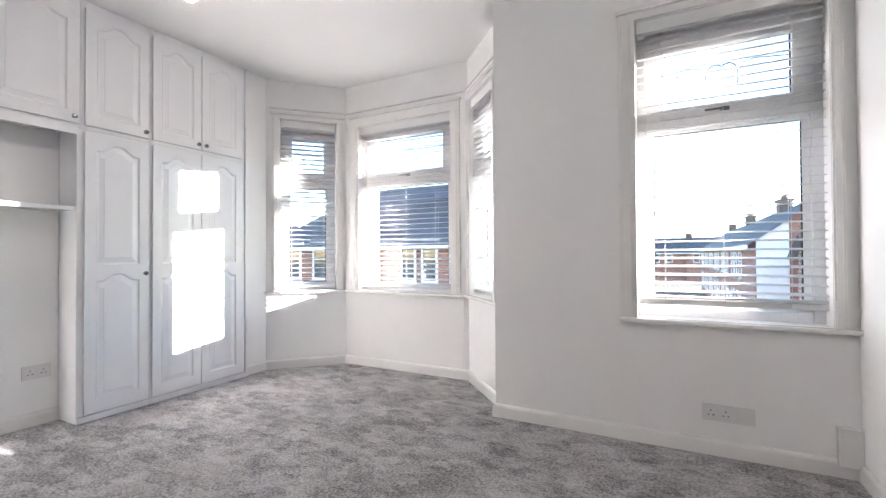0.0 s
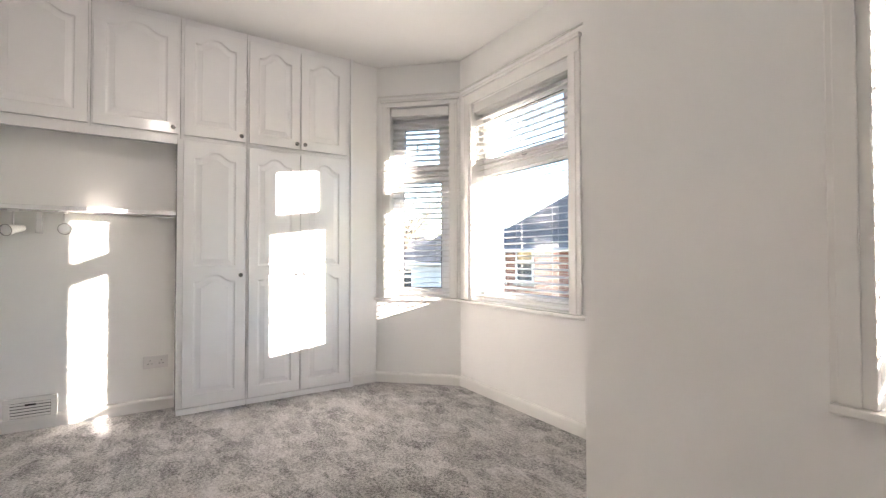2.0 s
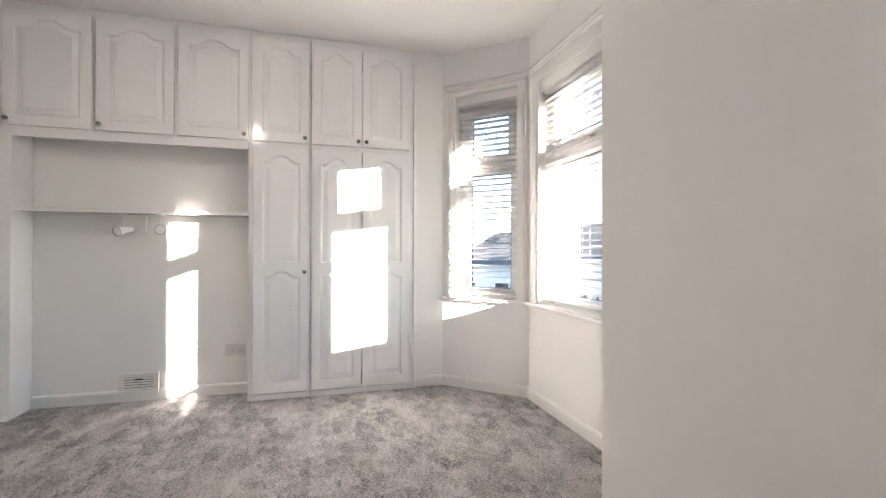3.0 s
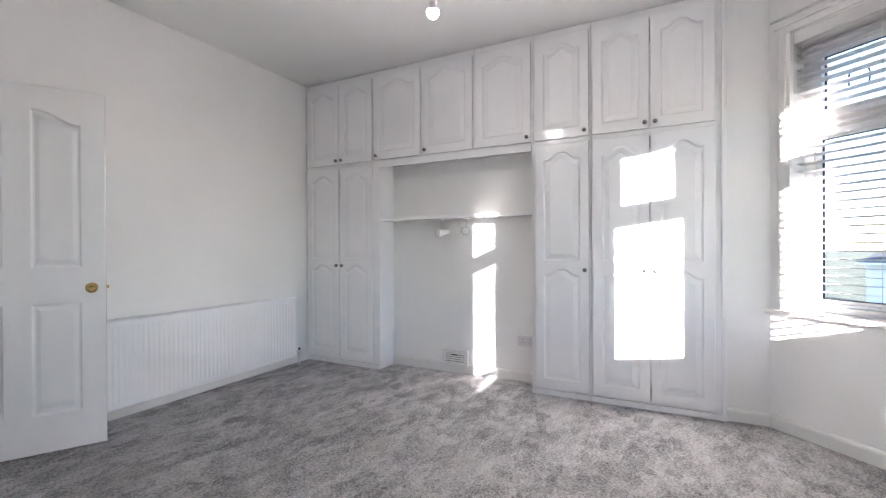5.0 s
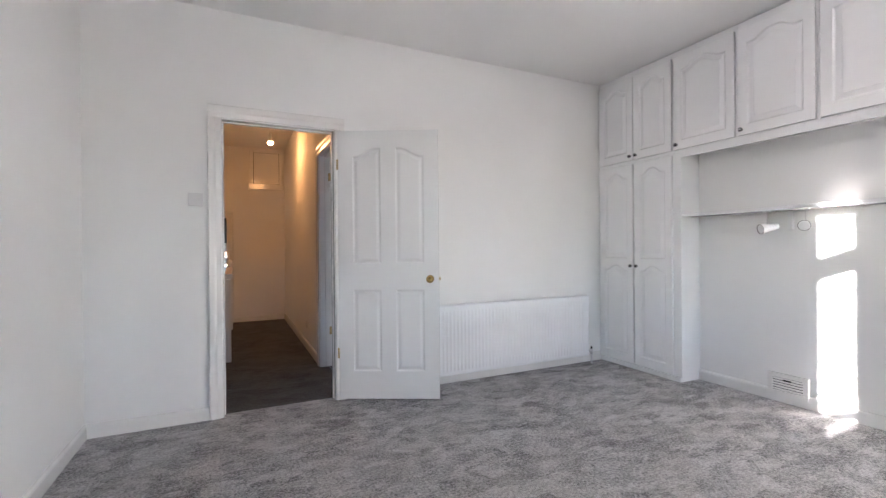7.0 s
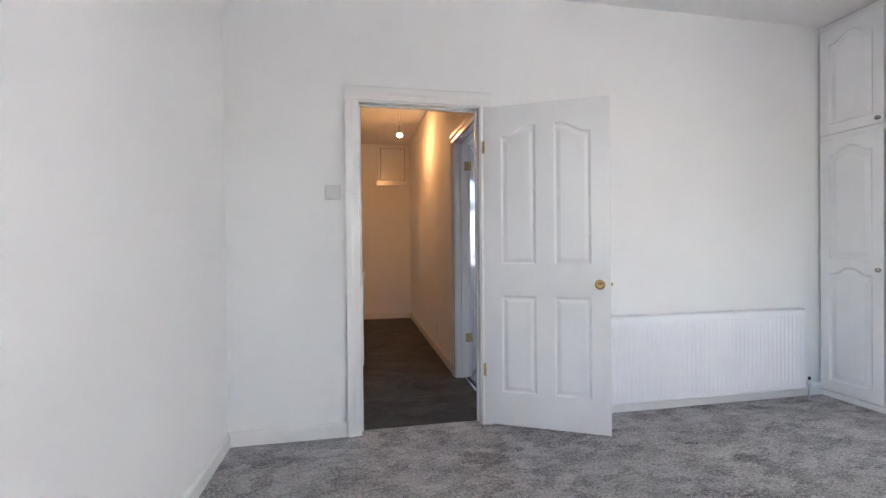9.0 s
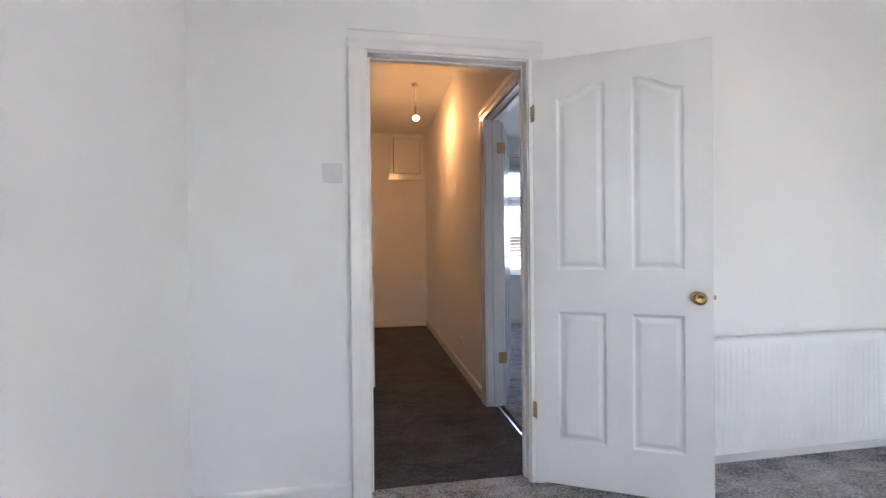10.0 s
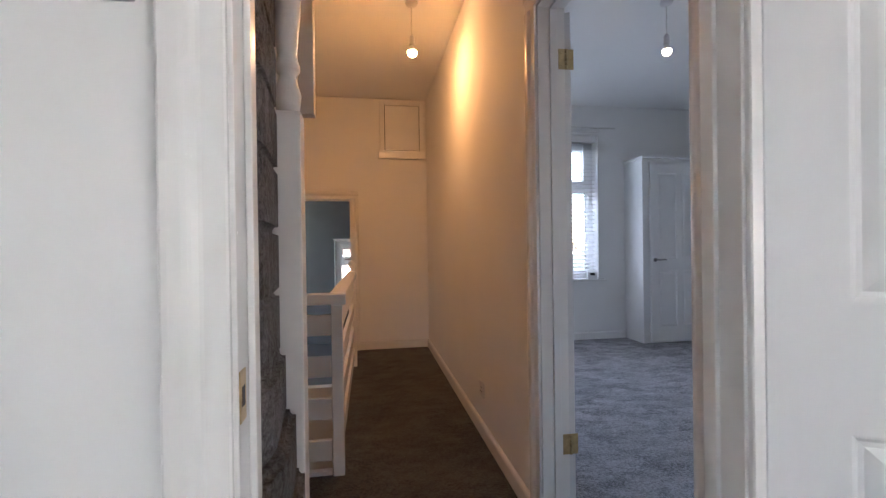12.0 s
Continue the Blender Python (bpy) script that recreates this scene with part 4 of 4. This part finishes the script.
def door_frame(name, m, w, h, t, label, hinge_side, casing_l=0.085, casing_r=0.077, back=True):
    """Lining, stops and moulded architrave: local x across the opening, y through the wall, face at y = 0 towards -y."""
    th = thing(name, m, label, "door frame", kind="structure")
    li = bmesh.new()
    box(li, -0.028, 0.0, -0.004, t + 0.004, 0, h + 0.028, bev=0.002)
    box(li, w, w + 0.028, -0.004, t + 0.004, 0, h + 0.028, bev=0.002)
    box(li, 0.0005, w - 0.0005, -0.004, t + 0.004, h, h + 0.028, bev=0.002)
    part("lining", li, SATIN, th)
    st = bmesh.new()
    for d in ((0.0005, 0.010, 0.042, 0.070, 0, h - 0.001), (w - 0.010, w - 0.0005, 0.042, 0.070, 0, h - 0.001), (0.0105, w - 0.0105, 0.042, 0.070, h - 0.011, h - 0.001)):
        box(st, *d, bev=0.002)
    part("stop", st, SATIN, th)
    for face, s in (((-0.0045, -1), (t + 0.0045, 1)) if back else ((-0.0045, -1),)):
        ar = bmesh.new()

        def strip(x0, x1, z0, z1, wide, flip):
            """One moulded length: thin flat next the opening, a soft cove, then a rounded outer band."""
            lo_e, hi_e = (x0, x1) if wide else (z0, z1)
            k = hi_e - lo_e
            prof = [(0.0, 0.0), (0.0, 0.008), (0.03, 0.0105), (0.36, 0.0115), (0.42, 0.013), (0.50, 0.0175), (0.56, 0.0195), (0.64, 0.0205), (0.84, 0.0205), (0.93, 0.019), (0.98, 0.0155), (1.0, 0.011), (1.0, 0.0)]
            ends = []
            for e in ((z0, z1) if wide else (x0, x1)):
                row = []
                for u, d in prof:
                    c = hi_e - k * u if flip else lo_e + k * u
                    row.append(ar.verts.new((c, face + s * d, e) if wide else (e, face + s * d, c)))
                ends.append(row)
            for q in range(len(prof)):
                r = (q + 1) % len(prof)
                ar.faces.new((ends[0][q], ends[0][r], ends[1][r], ends[1][q]))
            ar.faces.new(ends[0])
            ar.faces.new(ends[1][::-1])
        strip(-casing_l, -0.006, 0, h + 0.008, True, True)
        strip(w + 0.006, w + casing_r, 0, h + 0.008, True, False)
        strip(-casing_l, w + casing_r, h + 0.0085, h + 0.092, False, False)
        bmesh.ops.recalc_face_normals(ar, faces=ar.faces[:])
        part("architrave", ar, SATIN, th)
    return th


f1 = door_frame("door_frame_1", pose(0.252, YD, 0, 0, 0, 180), 0.734, 1.977, 0.075, "white painted door frame with moulded architrave", "r", back=False)
part("strike_plate", boxed(0.0002, 0.0018, -0.001, 0.026, 0.868, 0.935, bev=0.0005), OLDBRASS, f1, "worn brass strike plate")
# The plate is unpierced; this black block paints the hole's shade.
part("strike_hole_shade", boxed(0.0019, 0.0024, 0.006, 0.019, 0.888, 0.914), DARK, f1, "black block painting the shade of the latch hole")
f2 = door_frame("door_frame_2", pose(-0.55, -1.758, 0, 0, 0, 90), 0.79, 1.985, 0.10, "white painted frame of the back bedroom doorway", "l", casing_l=0.092, casing_r=0.03, back=False)
d2 = thing("door_2", pose(-0.675, -1.752, 0.008, 0, 0, -111), "white panelled back bedroom door folded right back", "door", kind="structure")
part("leaf", four_panel(0.76, 1.965, 0.035), DOORPAINT, d2, m=pose(0.004, 0.0, 0))
hinge(f2, pose(0.003, 0.107, 0.30, 0, 0, 90))
hinge(f2, pose(0.003, 0.107, 1.755, 0, 0, 90))
f3 = door_frame("door_frame_3", pose(0.97, YE, -0.38, 0, 0, 180), 0.70, 1.99, 0.12, "white painted frame of the lower bathroom doorway", "l", back=False)

# loft hatch on the landing's end wall
lh = thing("access_hatch", pose(-0.045, YE, 2.05, 0, 0, 180), "painted access hatch high on the landing end wall", "hatch")
bm = bmesh.new()
for d in ((0, 0.05, -0.022, 0, 0.0905, 0.62), (0.43, 0.48, -0.022, 0, 0.0905, 0.62), (0.0505, 0.4295, -0.022, 0, 0.58, 0.62)):
    box(bm, *d, bev=0.005)
part("surround", bm, GLOSS, lh)
part("bottom_ledge", boxed(-0.02, 0.50, -0.034, 0, 0, 0.09, bev=0.010, seg=3), GLOSS, lh)
# Black backing sheet: the shade in the panel's narrow gap is put in as colour.
part("backing", boxed(0.051, 0.429, -0.004, -0.001, 0.091, 0.579), DARK, lh, "black sheet painting shade into the gap round the panel")
part("panel", boxed(0.056, 0.424, -0.020, -0.0045, 0.095, 0.575, bev=0.003), GLOSS, lh)


# ---- pendants ----
def pendant(x, y, ceiling, bulb_z, glow, label, r=0.03):
    th = thing("pendant_light", pose(x, y, ceiling), label, "pendant light")
    part("ceiling_rose", lathe(bmesh.new(), [(0.0, -0.028), (0.02, -0.027), (0.036, -0.018), (0.042, -0.004), (0.042, -0.0005), (0.0, -0.0005)], 22), PLASTIC, th)
    dz = bulb_z - ceiling
    part("flex", tube(bmesh.new(), [(0, 0, -0.026), (0.003, 0.002, dz * 0.5), (0, 0, dz + 0.10)], 0.0032, 8), CORD, th)
    part("lampholder", lathe(bmesh.new(), [(0.0, dz + 0.105), (0.008, dz + 0.10), (0.017, dz + 0.085), (0.018, dz + 0.045), (0.021, dz + 0.042), (0.021, dz + 0.03), (0.0, dz + 0.03)][::-1], 18), PLASTIC, th)
    zc = dz - 0.012
    part("bulb_body", lathe(bmesh.new(), [(0.0, zc + 0.041), (0.013, zc + 0.041), (0.0145, zc + 0.034), (0.022, zc + 0.022), (r + 0.0012, zc + 0.007), (r + 0.0012, zc + 0.005), (0.0, zc + 0.005)][::-1], 20), PLASTIC, th, "white bulb body")
    pr = [(0.0, zc + 0.0045)]
    for i in range(9):
        a = math.pi * (0.45 + 0.55 * i / 8)
        pr.append((max(0.0, r * math.sin(a)), zc + r * math.cos(a)))
    part("bulb", lathe(bmesh.new(), pr[::-1], 20), glow, th, "lit round bulb")
    return th


pendant(-1.76, 1.37, H, 2.288, BULBWHITE, "lit bare bulb on a white ceiling pendant")
pendant(-0.212, -3.08, H, 2.385, BULB, "lit bare warm bulb hanging over the landing")
pendant(-1.885, -2.83, H, 2.385, BULBROOM, "lit bare warm bulb hanging in the back bedroom")

# ---- back bedroom cupboard ----
cp = thing("corner_cupboard", pose(-2.872, -4.556, 0, 0, 0, 180), "white built-in corner cupboard with a panelled door", "cupboard")
part("body", boxed(0, 0.87, 0.02, 0.37, 0, 2.03, bev=0.004), CUPBOARD, cp)
part("top", boxed(-0.015, 0.87, -0.005, 0.37, 2.0305, 2.06, bev=0.006), CUPBOARD, cp)
dd = part("door", panel_slab(0.70, 1.97, 0.03, [outline(0.09, 0.32, 0.16, 0.78), outline(0.38, 0.61, 0.16, 0.78), outline(0.09, 0.32, 0.90, 1.85), outline(0.38, 0.61, 0.90, 1.85)], DSTEPS), CUPBOARD, cp, m=pose(0.075, -0.012, 0.02))
bm = lathe(bmesh.new(), [(0.0, 0.0), (0.022, 0.0), (0.022, 0.008), (0.0, 0.008)], 16, pose(0.05, 0, 0.90, 90, 0, 0))
tube(bm, [(0.05, -0.006, 0.90), (0.05, -0.045, 0.90), (0.07, -0.05, 0.90), (0.15, -0.05, 0.90)], 0.008, 8)
part("handle", bm, CHROME, dd, "chrome lever handle")
bx = thing("small_meter", pose(-2.50, -4.92, 0.701), "small white electronic timer on the back window sill", "timer")
part("case", boxed(0.0, 0.11, -0.01, 0.03, 0, 0.085, bev=0.006), PLASTIC, bx)
part("display", boxed(0.025, 0.085, 0.0302, 0.032, 0.04, 0.07, bev=0.001), DARK, bx, "dark display")
solid("curtain_rail", tube(bmesh.new(), [(-2.75, -4.90, 2.44), (-0.9, -4.90, 2.44)], 0.008, 8), SATIN, "white curtain rail over the back window", "curtain rail", kind="thing")

# ---- stairs and balustrade ----
st = thing("staircase", pose(0, -1.31, 0), "grey carpeted winder stairs climbing beside the landing", "staircase")
for i in range(12):
    x0 = min(0.335, 0.245 + 0.018 * i + 0.0022 * i * i)
    zt = 0.203 + 0.19 * i
    bm = bmesh.new()
    prism(bm, [(x0, -0.02), (x0 + 0.035, -0.36), (1.295, -0.34 - 0.02 * i), (1.295, 0.30), (x0 + 0.07, 0.30)], max(0.0, zt - 0.2), zt)
    bmesh.ops.recalc_face_normals(bm, faces=bm.faces[:])
    bmesh.ops.bevel(bm, geom=bm.edges[:], offset=0.018, segments=3, affect="EDGES")
    part("tread", bm, STAIRCARPET, st)
nw = thing("newel_post", pose(0.345, -1.72, 0), "white turned newel post on the upper stairs", "newel post")
part("base", boxed(-0.045, 0.045, -0.045, 0.045, 0, 1.54, bev=0.006), SATIN, nw)
part("turning", lathe(bmesh.new(), [(0.0, 1.54), (0.036, 1.542), (0.040, 1.57), (0.044, 1.60), (0.032, 1.64), (0.027, 1.665), (0.039, 1.68), (0.041, 1.695), (0.036, 1.71), (0.030, 1.73), (0.034, 1.76), (0.045, 1.89), (0.047, 2.04), (0.042, 2.3), (0.036, 2.55), (0.036, H - 0.001), (0.0, H - 0.001)], 24), SATIN, nw)
ap = thing("stair_apron", pose(0.36, -2.32, 0), "white boarded lower edge of the upper balustrade", "balustrade")
part("drop_post", boxed(-0.035, 0.035, -0.035, 0.035, 1.71, H - 0.001, bev=0.005), SATIN, ap)

bl = thing("balustrade", pose(0.243, -2.38, 0), "white painted ranch-style landing balustrade with horizontal boards", "balustrade")
part("post", boxed(-0.027, 0.027, -0.03, 0.03, 0, 0.822, bev=0.004), SATIN, bl)
part("handrail", boxed(-0.045, 0.55, -0.04, 0.04, 0.8225, 0.874, bev=0.008), SATIN, bl)
brd = mesh_of(boxed(0.0305, 0.55, -0.012, 0.012, 0, 0.10, bev=0.003), "board")
for z in (0.068, 0.270, 0.472, 0.672):
    part("board", brd, SATIN, bl, m=pose(0, 0, z))
part("bottom_rail", boxed(0.0305, 0.55, -0.016, 0.016, 0.0, 0.022, bev=0.003), SATIN, bl)
part("handrail", boxed(-0.04, 0.04, -1.96, -0.0415, 0.8225, 0.874, bev=0.008), SATIN, bl)
br2 = mesh_of(boxed(-0.012, 0.012, -1.93, -0.0305, 0, 0.10, bev=0.003), "board")
for z in (0.068, 0.270, 0.472, 0.672):
    part("board", br2, SATIN, bl, m=pose(0, 0, z))
part("end_newel", boxed(-0.035, 0.035, -2.0, -1.93, 0, 0.86, bev=0.005), SATIN, bl)
part("newel_cap", lathe(bmesh.new(), [(0.0, 0.86), (0.036, 0.861), (0.036, 0.875), (0.018, 0.89), (0.02, 0.90), (0.034, 0.925), (0.036, 0.945), (0.028, 0.968), (0.0, 0.978)], 20, Matrix.Translation((0, -1.965, 0))), SATIN, bl, "turned ball cap")


# ---- outside ----
GZ = -3.3
solid("ground", boxed(-400, 400, -400, 400, GZ - 0.5, GZ), GRASS, "rough grass and earth reaching the distance", "ground")
solid("road", boxed(-120, 120, 4.6, 10.2, GZ - 0.2, GZ + 0.02), ASPHALT, "grey asphalt street", "road")
for y0, y1 in ((2.9 + 0.4, 4.6), (10.2, 11.6)):
    solid("pavement", boxed(-120, 120, y0 + 0.3, y1, GZ - 0.2, GZ + 0.13, bev=0.02), PAVING, "concrete paved footway with a kerb", "pavement")


def house(m, w, dep, eave, ridge, wall_mat, roof_mat, label, windows, hip=0.0, chimneys=(), bay_stone=True):
    """A house: local x along its front, front at y = 0 facing -y, eave and ridge above its ground."""
    th = thing("house", m, label, "house")
    wb = boxed(0, w, 0, dep, 0, eave)
    if hip <= 0:
        for x in (0, w):
            f = [wb.verts.new((x, 0, eave)), wb.verts.new((x, dep, eave)), wb.verts.new((x, dep / 2, ridge))]
            wb.faces.new(f)
    part("walls", wb, wall_mat, th)
    ov = 0.3
    drop = ov * (ridge - eave) / (dep / 2)
    rb = bmesh.new()
    xa, xb = (-ov, w + ov)
    lo = [rb.verts.new(v) for v in ((xa, -ov, eave - drop), (xb, -ov, eave - drop), (xb, dep + ov, eave - drop), (xa, dep + ov, eave - drop))]
    hi = [rb.verts.new(v) for v in ((xa + hip, dep / 2, ridge), (xb - hip, dep / 2, ridge))]
    rb.faces.new((lo[0], lo[1], hi[1], hi[0]))
    rb.faces.new((lo[2], lo[3], hi[0], hi[1]))
    if hip > 0:
        rb.faces.new((lo[1], lo[2], hi[1]))
        rb.faces.new((lo[3], lo[0], hi[0]))
    bmesh.ops.solidify(rb, geom=rb.faces[:], thickness=-0.12)
    bmesh.ops.recalc_face_normals(rb, faces=rb.faces[:])
    roof = part("roof", rb, roof_mat, th)
    part("gutter", boxed(-ov, w + ov, -ov - 0.1, -ov, eave - drop - 0.12, eave - drop, bev=0.02), UPVC, th)
    for cx, cy in chimneys:
        ch = bmesh.new()
        box(ch, cx - 0.45, cx + 0.45, cy - 0.3, cy + 0.3, ridge - 0.9, ridge + 0.45, bev=0.01)
        box(ch, cx - 0.52, cx + 0.52, cy - 0.37, cy + 0.37, ridge + 0.451, ridge + 0.56, bev=0.02)
        for k in (-0.25, 0.25):
            lathe(ch, [(0.0, ridge + 0.56), (0.13, ridge + 0.56), (0.10, ridge + 0.8), (0.0, ridge + 0.8)], 12, Matrix.Translation((cx + k, cy, 0)))
        part("chimney", ch, SOOT, roof, "brick chimney stack with clay pots")
    for x, z, ww, hh in windows:
        fb = bmesh.new()
        for d in ((x, x + 0.07, -0.05, 0.03, z, z + hh), (x + ww - 0.07, x + ww, -0.05, 0.03, z, z + hh), (x + 0.0701, x + ww - 0.0701, -0.05, 0.03, z, z + 0.07), (x + 0.0701, x + ww - 0.0701, -0.05, 0.03, z + hh - 0.07, z + hh), (x + 0.0701, x + ww - 0.0701, -0.045, 0.03, z + hh * 0.62, z + hh * 0.62 + 0.06)):
            box(fb, *d)
        win = part("window", fb, UPVC, th, "white framed window")
        part("pane", boxed(x + 0.071, x + ww - 0.071, -0.02, -0.005, z + 0.071, z + hh - 0.071), PANEDARK, win)
        if bay_stone:
            part("lintel", boxed(x - 0.12, x + ww + 0.12, -0.06, 0.02, z + hh + 0.001, z + hh + 0.22, bev=0.01), STONE, th, "pale stone lintel")
            part("sill", boxed(x - 0.1, x + ww + 0.1, -0.1, 0.02, z - 0.12, z - 0.001, bev=0.01), STONE, th, "pale stone sill")
    return th


house(pose(-14.0, 12.4, GZ), 11.0, 7.0, 4.85, 7.2, BRICK, SLATE, "red brick house with a hipped slate roof over the street", [(1.0, 3.45, 0.7, 1.2), (2.3, 3.45, 0.9, 1.2), (6.2, 3.45, 0.6, 1.2), (7.0, 3.45, 0.6, 1.2), (9.2, 3.45, 0.8, 1.2), (0.9, 0.7, 1.7, 1.5), (6.2, 0.7, 1.6, 1.5)], hip=2.6, chimneys=((7.8, 3.5),))
for k in range(6):
    row = house(pose(3.2, 31.0 + 6.05 * k, GZ, 0, 0, -90), 9.0 if k == 0 else 6.0, 5.0, 4.9, 6.75, BRICK, SLATE, "red brick terraced house with white windows and slate roof", [(0.7, 3.1, 0.9, 1.3), (2.2, 3.1, 0.9, 1.3), (4.0, 3.1, 0.9, 1.3), (0.7, 0.7, 1.5, 1.5), (3.4, 0.7, 1.5, 1.5)], chimneys=((0.5, 2.5),) if k % 2 == 0 else ())
    if k == 0:
        gb = bmesh.new()
        f = gb.faces.new([gb.verts.new((9.001, y, z)) for y, z in ((0.02, 0.01), (1.1, 0.01), (1.1, 5.68), (0.02, 4.88))])
        ex = bmesh.ops.extrude_face_region(gb, geom=[f])
        bmesh.ops.translate(gb, verts=[v for v in ex["geom"] if isinstance(v, bmesh.types.BMVert)], vec=(0.04, 0, 0))
        bmesh.ops.recalc_face_normals(gb, faces=gb.faces[:])
        part("gable_render", gb, RENDER, row, "white rendered strip of the gable")
house(pose(4.5, 18.6, GZ), 6.0, 3.0, 4.3, 5.0, BRICK, SLATE, "low brick rear wing beside the white gable", [(0.6, 2.6, 0.9, 1.1)], chimneys=())
for k in range(5):
    house(pose(2.0 - 7.05 * k, 76.0 + 1.5 * k, GZ), 7.0, 8.0, 4.6, 6.9, BRICK, SLATE, "far red brick terraced house with slate roof", [(0.8, 3.0, 0.9, 1.3), (2.4, 3.0, 0.9, 1.3), (4.2, 3.0, 0.9, 1.3)], chimneys=((0.4, 4.0),))
house(pose(-34, 12.5, GZ, 0, 0, 35), 9.0, 7.0, 3.6, 6.0, RENDER, SLATE, "white rendered house with a grey roof along the street", [(1.0, 0.9, 1.3, 1.2), (4.0, 0.9, 1.3, 1.2)], hip=2.2, bay_stone=False)
house(pose(-24, 13.5, GZ, 0, 0, 20), 8.0, 7.0, 4.2, 6.1, RENDER, SLATE, "white rendered house with a slate roof along the street", [(0.6, 2.5, 1.0, 1.2)], hip=2.0, bay_stone=False)
house(pose(4.0, -21.0, GZ, 0, 0, 180), 14.0, 7.0, 4.3, 6.6, CREAM, TILE, "cream rendered house row behind with a tiled roof", [(3.0, 2.6, 1.4, 1.1), (6.2, 2.6, 1.4, 1.1), (9.5, 2.6, 1.4, 1.1)], bay_stone=False)


def tree(x, y, height, seed, label, leafy=0.0):
    r = random.Random(seed)
    th = thing("tree", pose(x, y, GZ), label, "tree")
    bm = bmesh.new()

    def limb(p, d, length, rad, depth):
        q = p + d * length
        mid = p + d * length * 0.5 + Vector((r.uniform(-1, 1), r.uniform(-1, 1), 0)) * length * 0.06
        segs = [(p, rad), (mid, rad * 0.8), (q, rad * 0.6)]
        rings = []
        for c, rr in segs:
            side = d.cross(Vector((0.3, 0.2, 1))).normalized()
            up = side.cross(d).normalized()
            rings.append([bm.verts.new(c + rr * (math.cos(a * math.pi * 0.4) * side + math.sin(a * math.pi * 0.4) * up)) for a in range(5)])
        for a, b in zip(rings, rings[1:]):
            for i in range(5):
                bm.faces.new((a[i], a[(i + 1) % 5], b[(i + 1) % 5], b[i])).smooth = True
        if depth:
            for k in range(r.choice((2, 3, 3))):
                nd = (d + Vector((r.uniform(-1, 1), r.uniform(-1, 1), r.uniform(-0.1, 0.6))) * 0.75).normalized()
                limb(p.lerp(q, r.uniform(0.55, 1.0)), nd, length * r.uniform(0.6, 0.8), rad * 0.55, depth - 1)

    limb(Vector((0, 0, 0)), Vector((0, 0, 1)), height * 0.34, height * 0.022, 6)
    part("branches", bm, BARK, th)
    return th


tree(-31.0, 17.5, 12.5, 3, "bare winter tree with fine grey branches")
tree(-36.0, 7.0, 7.2, 8, "bare winter tree with fine grey branches")


def hedge(x0, x1, y0, y1, h, seed, label):
    r = random.Random(seed)
    bm = bmesh.new()
    for _ in range(2600):
        c = Vector((r.uniform(x0, x1), r.uniform(y0, y1), GZ + h * math.sqrt(r.random()) * r.uniform(0.85, 1.08)))
        n = Vector((r.uniform(-1, 1), r.uniform(-1, 1), r.uniform(-0.3, 1))).normalized()
        s = n.orthogonal().normalized() * r.uniform(0.05, 0.11)
        t = n.cross(s)
        bm.faces.new([bm.verts.new(c + v) for v in (-s, -t * 0.5, s, t * 0.5)])
    ob = solid("hedge", bm, LEAF, label, "hedge", kind="stuff")
    return ob


hedge(-18, -10.5, 11.7, 12.6, 2.6, 5, "dark green clipped hedge along the footway")
hedge(-3.0, 0.5, -17.5, -16.5, 3.4, 6, "dark green garden hedge behind the house")


def car(x, y, turn, mat, label):
    th = thing("car", pose(x, y, GZ + 0.02, 0, 0, turn), label, "car")
    side_pts = [(-2.05, 0.35), (2.05, 0.35), (2.1, 0.75), (1.25, 0.92), (0.65, 1.38), (-1.0, 1.42), (-1.65, 1.0), (-2.1, 0.9)]
    bm = bmesh.new()
    a = [bm.verts.new((px, -0.82 if pz < 1.1 else -0.62, pz)) for px, pz in side_pts]
    b = [bm.verts.new((px, 0.82 if pz < 1.1 else 0.62, pz)) for px, pz in side_pts]
    bm.faces.new(a[::-1])
    bm.faces.new(b)
    for i in range(len(a)):
        j = (i + 1) % len(a)
        bm.faces.new((a[i], a[j], b[j], b[i]))
    bmesh.ops.bevel(bm, geom=bm.edges[:], offset=0.06, segments=2, affect="EDGES")
    part("body", bm, mat, th)
    gl = bmesh.new()
    for s in (-1, 1):
        q = [(-1.35, 0.765, 1.02), (0.95, 0.765, 1.02), (0.55, 0.67, 1.33), (-0.95, 0.66, 1.36)]
        gl.faces.new([gl.verts.new((px, s * py, pz)) for px, py, pz in q])
    part("side_window", gl, PANEDARK, th, "dark side glass")
    for px in (-1.3, 1.3):
        for s in (-1, 1):
            part("wheel", lathe(bmesh.new(), [(0.0, -0.1), (0.24, -0.1), (0.31, -0.08), (0.31, 0.08), (0.24, 0.1), (0.0, 0.1)], 18, pose(px, s * 0.76, 0.31, 90, 0, 0)), RUBBER, th)
    return th


car(-13.5, 9.2, 0, CARPAINT, "dark blue parked car at the kerb")
car(-18.8, 9.2, 0, CARWHITE, "silver parked car at the kerb")
